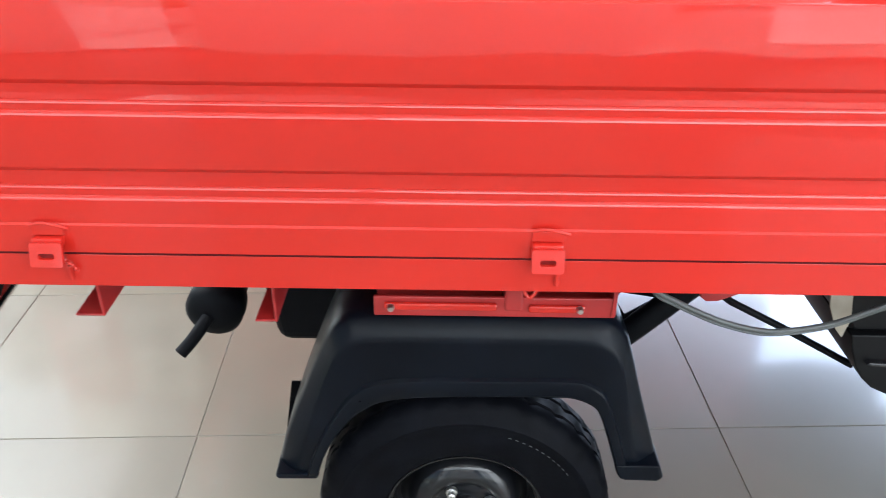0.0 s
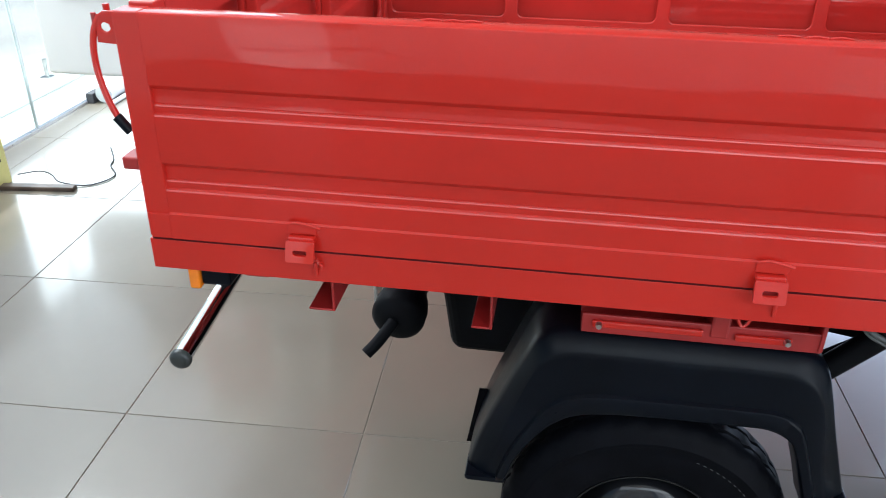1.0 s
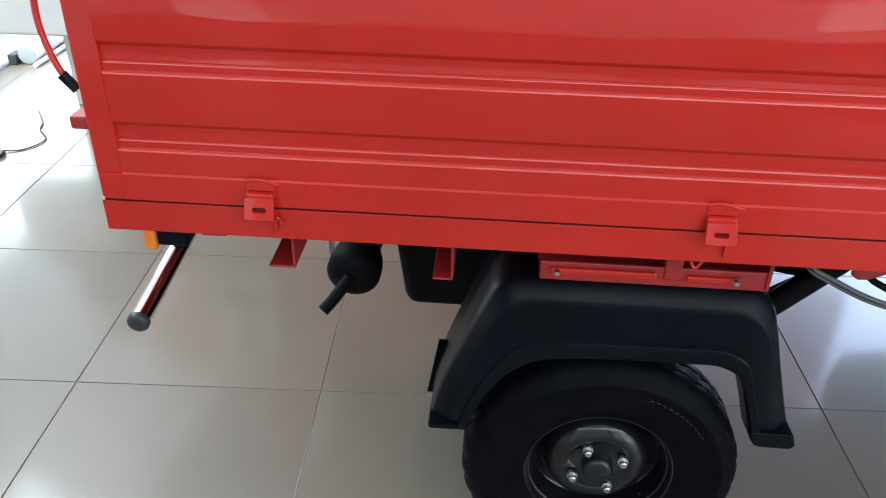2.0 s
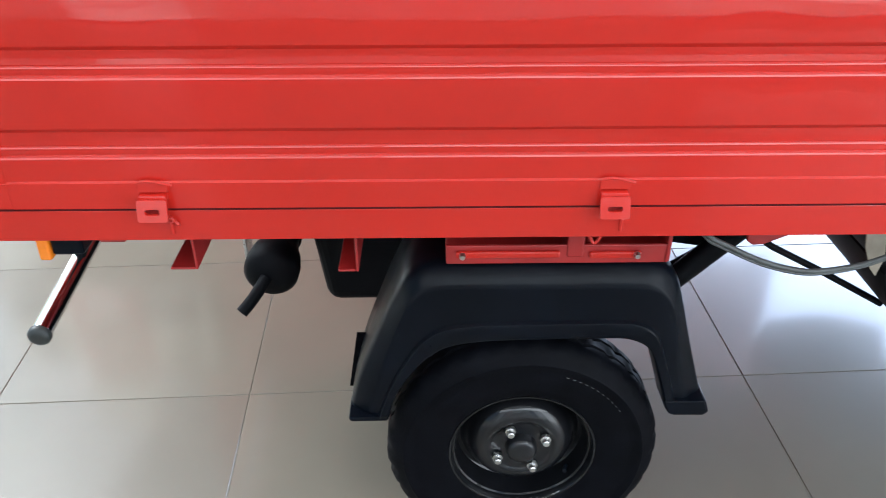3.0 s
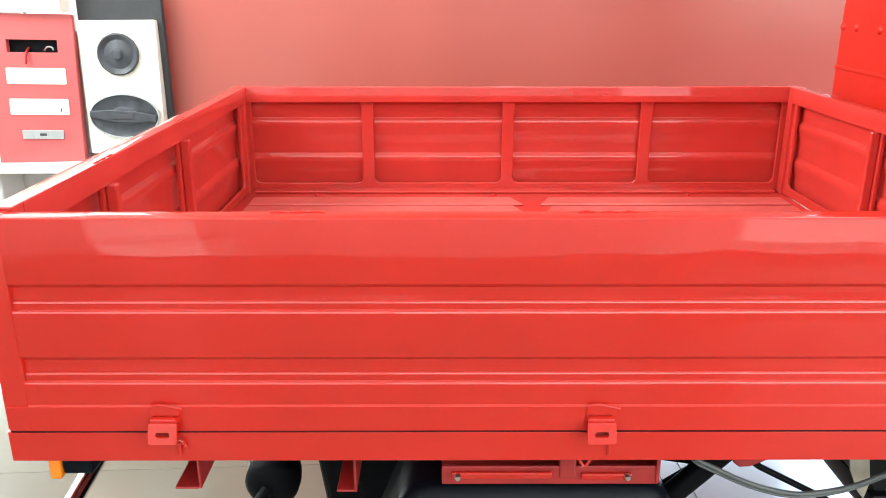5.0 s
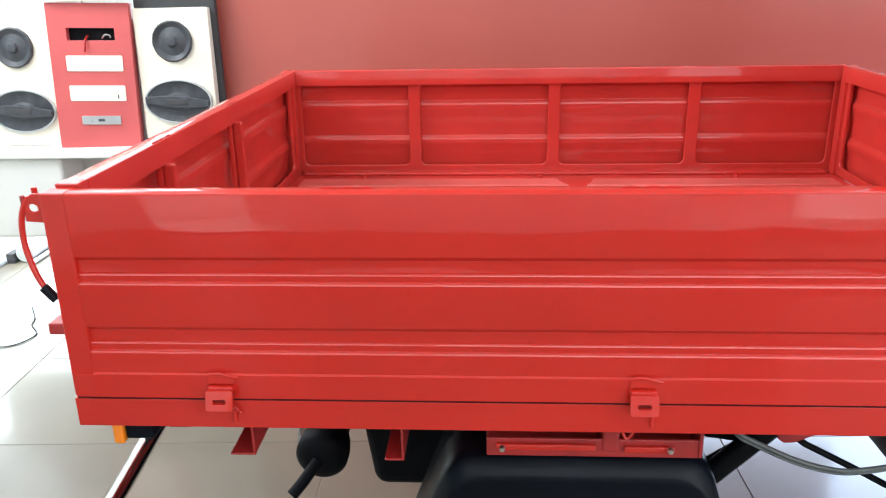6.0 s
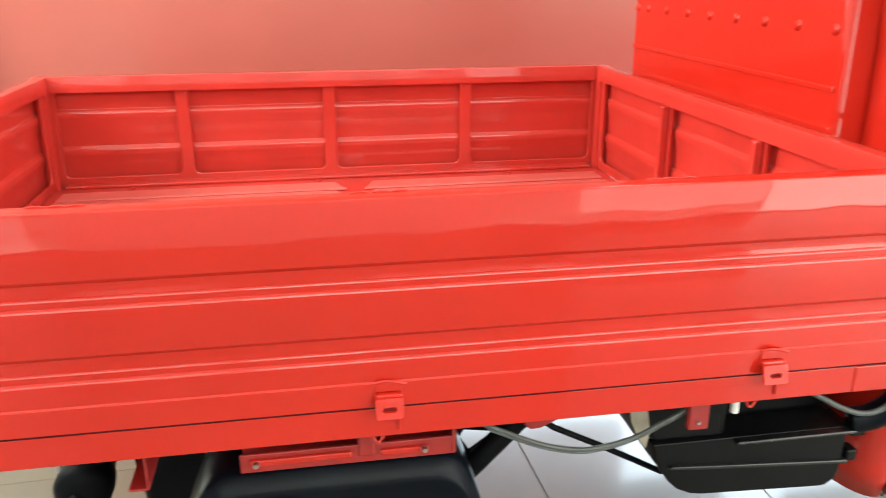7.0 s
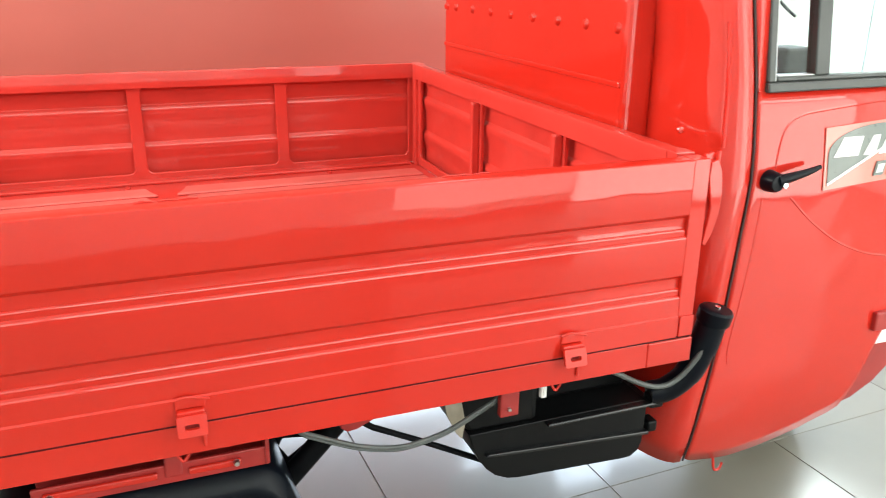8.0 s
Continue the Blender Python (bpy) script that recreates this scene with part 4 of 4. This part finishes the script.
sticker = on_door([[(1.207, 1.002), (1.50, 1.020), (1.49, 1.140), (1.345, 1.133), (1.198, 1.124)]], 0.005, DECAL_FILM, "sticker", dr, "door sticker with plain dark arch and white bars")
arch = [(1.214, 1.014), (1.209, 1.075)] + [(1.209 + 0.14 * (1 - math.cos(radians(9 * k))), 1.075 + 0.052 * math.sin(radians(9 * k))) for k in range(1, 11)] + [(1.48, 1.128), (1.48, 1.092), (1.345, 1.077)]
on_door([arch], 0.0062, DECAL_DARK, "sticker_arch", sticker)
on_door([[(1.214, 1.011), (1.345, 1.074), (1.345, 1.079), (1.213, 1.016)]], 0.0074, DECAL_WHITE, "sticker_line", sticker)
for x, w in ((1.221, 0.062), (1.297, 0.030), (1.336, 0.032), (1.376, 0.058)):
    on_door([[(x, 1.066), (x + w, 1.066), (x + w + 0.010, 1.104), (x + 0.022, 1.104)]], 0.0074, DECAL_WHITE, "sticker_bar", sticker)
for x in (1.330, 1.366, 1.402, 1.438):
    on_door([[(x, 1.022), (x + 0.026, 1.023), (x + 0.032, 1.052), (x + 0.006, 1.051)]], 0.0074, DECAL_DARK, "sticker_bar", sticker)
    on_door([[(x + 0.006, 1.028), (x + 0.022, 1.029), (x + 0.026, 1.046), (x + 0.010, 1.045)]], 0.0084, DECAL_WHITE, "sticker_bar", sticker)
hy = side_y(1.03)
hd = part("door_handle", tube(bmesh.new(), smooth_line([(1.074, hy - 0.024, 1.037), (1.104, hy - 0.029, 1.044), (1.140, hy - 0.028, 1.050), (1.172, hy - 0.023, 1.056)], 4), [0.0110 - 0.00055 * k for k in range(13)], 12), BLACK_PLASTIC, dr,
          "black plastic lever handle with a key lock", smooth=True)
part("handle_base", lathe(bmesh.new(), [(0.0001, -0.028), (0.015, -0.027), (0.019, -0.020), (0.021, 0.0)], (1.072, hy - 0.002, 1.033), 24), BLACK_PLASTIC, hd, smooth=True)
part("key_lock", lathe(bmesh.new(), [(0.0001, -0.006), (0.0055, -0.006), (0.0065, 0.0)], (1.085, hy - 0.028, 1.029), 16), CHROME, hd, "chrome key lock")
for pts in ([(1.085, 1.035), (1.088, 1.08), (1.10, 1.125), (1.13, 1.148), (1.20, 1.158), (1.40, 1.172), (1.60, 1.18)], [(1.13, 0.995), (1.20, 0.935), (1.29, 0.880), (1.40, 0.845), (1.55, 0.84)],
            [(1.062, 1.00), (1.056, 0.90), (1.043, 0.78), (1.030, 0.69), (1.034, 0.655)]):
    line = smooth_line([(x, side_y(z) + 0.0012, z) for x, z in pts], 6)
    part("pressed_line", tube(bmesh.new(), line, 0.0042, 8), RED, dr, smooth=True)
part("door_hook", tube(bmesh.new(), smooth_line([(1.076, 0.14, 0.425), (1.074, 0.13, 0.385), (1.080, 0.13, 0.366), (1.092, 0.13, 0.366), (1.098, 0.13, 0.380)], 5), 0.003, 8), RED, dr, smooth=True)
arch_rows = []
for k in range(12):
    xa = 1.336 + 0.132 * k / 11
    za = table(HEM, xa)
    arch_rows.append([(xa + 0.004, side_y(za) + 0.004, za + 0.004), (xa + 0.014, side_y(za) + 0.03, za), (xa + 0.018, side_y(za) + 0.10, za)])
part("arch_flange", strip(arch_rows), RED_FRAME, dr, smooth=True, solid=0.003)
part("arch_bracket", boxed(1.413, 1.468, 0.074, 0.11, 0.670, 0.714), RED_FRAME, dr, bevel=0.004)
part("inner_wing", plate([[(1.34, 0.478), (1.39, 0.470), (1.44, 0.481), (1.501, 0.513), (1.54, 0.55), (1.585, 0.61), (1.62, 0.69), (1.635, 0.80), (1.34, 0.80)]], 0.122, 0.138), RED_FRAME, dr, "dull red wheel arch liner", bevel=0.004)
part("wing_step", boxed(1.63, FRONT, 0.125, CAB_MID * 2 - 0.125, 0.515, 0.80), RED_FRAME, truck, "red inner wing behind the door", bevel=0.03)
part("cab_floor", boxed(0.97, 1.30, 0.16, BED_Y - 0.16, 0.47, 0.52), BLACK_METAL, truck, bevel=0.01)
part("cab_roof", boxed(0.90, FRONT + 0.02, 0.17, BED_Y - 0.17, ROOF - 0.01, ROOF + 0.05), RED, truck, "red cab roof", bevel=0.03)
part("cab_front", boxed(FRONT - 0.01, FRONT + 0.02, 0.13, BED_Y - 0.13, 0.62, 1.02), RED, truck, "red cab front", bevel=0.01)
for y in (0.16, BED_Y - 0.22):
    part("front_pillar", boxed(FRONT - 0.04, FRONT + 0.01, y, y + 0.06, 1.20, ROOF), RED, truck, bevel=0.01)
part("seat_backrest", boxed(1.02, 1.12, 0.28, BED_Y - 0.28, 0.75, 1.22), SEAT, truck, "black vinyl bench backrest", bevel=0.03)
part("seat_cushion", boxed(1.05, 1.45, 0.28, BED_Y - 0.28, 0.66, 0.76), SEAT, truck, "black vinyl bench cushion", bevel=0.03)
part("head_rest", boxed(1.10, 1.15, 0.70, 0.92, 1.22, 1.36), SEAT, truck, bevel=0.02)

dash = part("dashboard", boxed(1.50, FRONT - 0.02, 0.16, BED_Y - 0.16, 0.92, 1.03), FRAME_GREY, truck, "dark grey dashboard", bevel=0.02)
part("instrument_pod", boxed(1.525, 1.605, 0.56, 0.64, 1.02, 1.222), SEAT, dash, "black instrument pod", bevel=0.008)
part("stalk", tube(bmesh.new(), smooth_line([(1.50, 0.60, 1.345), (1.535, 0.60, 1.318), (1.57, 0.60, 1.296)], 4), 0.004, 8), SEAT, dash, smooth=True)
part("stalk", tube(bmesh.new(), smooth_line([(1.60, 0.58, 1.16), (1.615, 0.58, 1.20), (1.61, 0.58, 1.24)], 4), 0.003, 8), SEAT, dash, smooth=True)

# ---- speaker display by the partition ----
BOARD_Y = 2.17


def speaker_board(x0, x1, z0, z1, cx, zr, zo):
    """A cream board with a round and an oval car loudspeaker, leaning back a little."""
    t = thing("speaker_board", "cream display board with a round and an oval loudspeaker", "speaker board", "speaker boards", at=pose(x0, BOARD_Y, z0, -2.5))
    w, h, cx, zr, zo = x1 - x0, z1 - z0, cx - x0, zr - z0, zo - z0
    part("board", plate([rounded(0, w, 0, h, 0.007)], 0, 0.045), CREAM, t, bevel=0.003)
    r = part("round_speaker", moved(lathe(bmesh.new(), [(0.0001, -0.018), (0.018, -0.020), (0.024, -0.012), (0.056, -0.004), (0.069, -0.011), (0.075, -0.015), (0.080, -0.011), (0.080, 0.0)], (0, 0, 0), 40), pose(cx, 0, zr)), SPEAKER, t,
             "round black loudspeaker", smooth=True)
    part("magnet_badge", boxed(cx - 0.017, cx + 0.017, -0.022, -0.014, zr - 0.017, zr + 0.017), SPEAKER, r, bevel=0.004)
    for k in range(12):
        a = radians(30 * k + 8)
        part("rim_lug", boxed(cx + 0.077 * math.cos(a) - 0.004, cx + 0.077 * math.cos(a) + 0.004, -0.011, 0, zr + 0.077 * math.sin(a) - 0.004, zr + 0.077 * math.sin(a) + 0.004), SPEAKER, r)
    o = part("oval_speaker", moved(lathe(bmesh.new(), [(0.0001, -0.018), (0.30, -0.020), (0.42, -0.006), (0.80, -0.004), (0.93, -0.009), (0.97, 0.0)], (0, 0, 0), 56), pose(cx, 0, zo) @ Matrix.Diagonal((0.139, 1, 0.088, 1))), SPEAKER, t,
             "oval black loudspeaker with a chrome ring", smooth=True)
    part("chrome_ring", plate([oval(cx, zo, 0.140, 0.089, 56), oval(cx, zo, 0.133, 0.082, 56)], -0.013, 0.0), ALU, o, bevel=0.003)
    part("cross_bar", moved(plate([[(-0.130, -0.011), (-0.130, 0.013), (-0.045, 0.023), (0.045, 0.023), (0.130, 0.013), (0.130, -0.011), (0.045, -0.023), (-0.045, -0.023)]], -0.028, -0.019), pose(cx, 0, zo, 0, 4, 0)), SPEAKER, o, bevel=0.003)
    part("badge", boxed(cx - 0.045, cx + 0.045, -0.031, -0.027, zo - 0.011, zo + 0.011), DARK_BOARD, o, bevel=0.002)
    return t


speaker_board(-1.634, -1.332, 0.770, 1.286, -1.483, 1.157, 0.919)
speaker_board(-2.295, -1.985, 0.745, 1.262, -2.142, 1.143, 0.888)
rb = thing("radio_board", "red display board with radio slot, white labels and a metal plate", "radio board", at=pose(-1.977, BOARD_Y - 0.055, 0.745, -3, 1.5, 5))
part("board", plate([rounded(0, 0.324, 0, 0.572, 0.004), [(0.073, 0.428), (0.262, 0.428), (0.262, 0.476), (0.073, 0.476)]], 0, 0.05), RED_BOARD, rb, bevel=0.003)
sl = part("radio_slot", boxed(0.069, 0.266, 0.030, 0.048, 0.424, 0.480), BLACK_METAL, rb, "dark open radio slot")
part("wire_end", tube(bmesh.new(), smooth_line([(0.145, 0.028, 0.445), (0.147, -0.010, 0.425), (0.146, -0.014, 0.400), (0.143, -0.012, 0.385)], 5), 0.0045, 8), RED_FRAME, sl, smooth=True)
part("wire_end", tube(bmesh.new(), smooth_line([(0.205, 0.018, 0.436), (0.225, -0.002, 0.450), (0.243, -0.003, 0.448), (0.245, 0.0, 0.438)], 5), 0.0028, 8), ALU, sl, smooth=True)
for z in (0.308, 0.190):
    part("paper_label", plate([rounded(0.061, 0.284, z, z + 0.062, 0.006)], -0.003, 0.0), PAPER, rb, "blank white paper label")
part("label_mark", boxed(0.252, 0.256, -0.0042, -0.003, 0.200, 0.216), DARK_BOARD, rb)
part("metal_plate", plate([rounded(0.098, 0.254, 0.096, 0.130, 0.003)], -0.006, 0.0), ALU, rb, "small brushed metal plate", bevel=0.001)
part("plate_bar", boxed(0.164, 0.190, -0.0075, -0.006, 0.108, 0.118), SPEAKER, rb)
tagged(part("dark_backing_board", boxed(-1.640, -1.310, 2.225, 2.255, 0.7435, 1.40), DARK_BOARD, bevel=0.003), "dark grey backing board leaning behind the speakers", "board")
tagged(part("white_display_box", boxed(-1.985, -1.660, 2.13, 2.22, 1.318, 1.62), CREAM, bevel=0.004), "off-white display box on top of the red board", "box")
tagged(part("display_shelf", boxed(-2.34, -1.30, 2.07, 2.288, 0.708, 0.743), WALL_WHITE, bevel=0.004), "off-white wall shelf under the display boards", "shelf")
tagged(part("white_wall_box", boxed(-2.45, -1.985, 2.10, 2.288, 0.36, 0.704), WALL_WHITE, bevel=0.015), "plain white box fixed to the wall under the display", "box")

# ---- things on the floor by the glass front ----
pb = thing("white_pipe", "white plastic pipe with a dark end lying on the floor", "pipe")
part("pipe_body", tube(bmesh.new(), [(-2.652, 2.79, 0.046), (-2.686, 3.62, 0.046)], 0.046, 28), PIPE_WHITE, pb, smooth=True)
part("pipe_plug", tube(bmesh.new(), [(-2.6518, 2.784, 0.046), (-2.652, 2.795, 0.046)], 0.043, 28), SILICONE, pb, "grey end disc", smooth=True)
part("pipe_end", boxed(-2.742, -2.700, 2.765, 2.85, 0.0, 0.052), DARK_BOARD, pb, "dark square end piece", bevel=0.003)
tp = thing("thin_pipe", "thin white plastic pipe lying beside a thicker one", "pipe")
part("pipe_body", tube(bmesh.new(), [(-2.592, 2.74, 0.012), (-2.600, 3.30, 0.012)], 0.012, 14), PIPE_WHITE, tp, smooth=True)
cb = thing("yellow_box", "pale yellow cardboard box on the floor", "box")
part("carton", boxed(-2.715, -2.492, 1.49, 1.771, 0.0, 0.250), YELLOW, cb, bevel=0.004)
part("carton_flap", boxed(-2.712, -2.495, 1.493, 1.768, 0.250, 0.253), YELLOW, cb)
part("printed_bar", boxed(-2.4925, -2.4915, 1.690, 1.735, 0.10, 0.13), WOOD_DARK, cb)
ws = tagged(part("dark_wood_strip", boxed(-0.150, 0.150, -0.020, 0.020, 0.0, 0.018), WOOD_DARK, bevel=0.004), "dark wooden strip lying on the tiles", "wood strip")
ws.matrix_basis = pose(-2.340, 1.716, 0, 0, 0, 7)
tagged(part("thin_cable", tube(bmesh.new(), smooth_line([(-2.484, 1.80, 0.02), (-2.40, 1.825, 0.03), (-2.33, 1.80, 0.03), (-2.28, 1.77, 0.014), (-2.18, 1.775, 0.004), (-2.125, 1.82, 0.004), (-2.11, 1.90, 0.004), (-2.18, 1.99, 0.004), (-2.205, 2.06, 0.004), (-2.29, 2.19, 0.004)], 6), 0.003, 6), DARK_BOARD, smooth=True),
       "thin loose grey cable on the floor", "cable")
tagged(part("pavement", boxed(-3.60, -2.768, -8, 9, -0.14, 0.004), CONCRETE, label="pale concrete strip outside the glass front", bevel=0.004), category="pavement", kind="structure")
tagged(part("kerb", boxed(-3.22, -3.02, -8, 9, 0.004, 0.055), WALL_WHITE, label="low white kerb outside the glass", bevel=0.01), category="kerb", kind="structure")
for yy in (2.05, 3.0, 3.55):
    post_ob = thing("kerb_post", "short grey metal post on the white kerb outside", "post", "kerb posts", at=pose(-3.10, yy, 0.055))
    part("stem", tube(bmesh.new(), [(0, 0, 0), (0, 0, 0.10)], 0.011, 12), STEEL, post_ob, smooth=True)
    part("foot_plate", boxed(-0.028, 0.028, -0.028, 0.028, 0.0, 0.006), STEEL, post_ob, bevel=0.002)

# ---- floor tiles ----
TILE_SIZE = 0.6095
tile_bm = boxed(-TILE_SIZE / 2 + 0.0012, TILE_SIZE / 2 - 0.0012, -TILE_SIZE / 2 + 0.0012, TILE_SIZE / 2 - 0.0012, -0.008, 0)
bmesh.ops.bevel(tile_bm, geom=[e for e in tile_bm.edges if all(v.co.z > -0.001 for v in e.verts)], offset=0.0012, segments=1, affect="EDGES")
tile_mesh = bpy.data.meshes.new("tile")
bmesh.ops.recalc_face_normals(tile_bm, faces=tile_bm.faces)
tile_bm.to_mesh(tile_mesh)
tile_bm.free()
tile_mesh.materials.append(TILE)
grid = pose(-0.699, 0.509, 0, 0, 0, 2.2)
for i in range(-5, 10):
    for j in range(-10, 9):
        p = grid @ Vector(((i + 0.5) * TILE_SIZE, (j + 0.5) * TILE_SIZE, 0))
        if X0 - 0.25 < p.x < X1 + 0.25 and Y0 - 0.25 < p.y < Y1 + 0.25:
            t = new("tile", tile_mesh)
            t.parent = floor
            t.matrix_basis = Matrix.Translation((0, 0, random.uniform(-0.0003, 0.0))) @ Matrix.Translation(p) @ pose(0, 0, 0, 0, 0, 2.2)
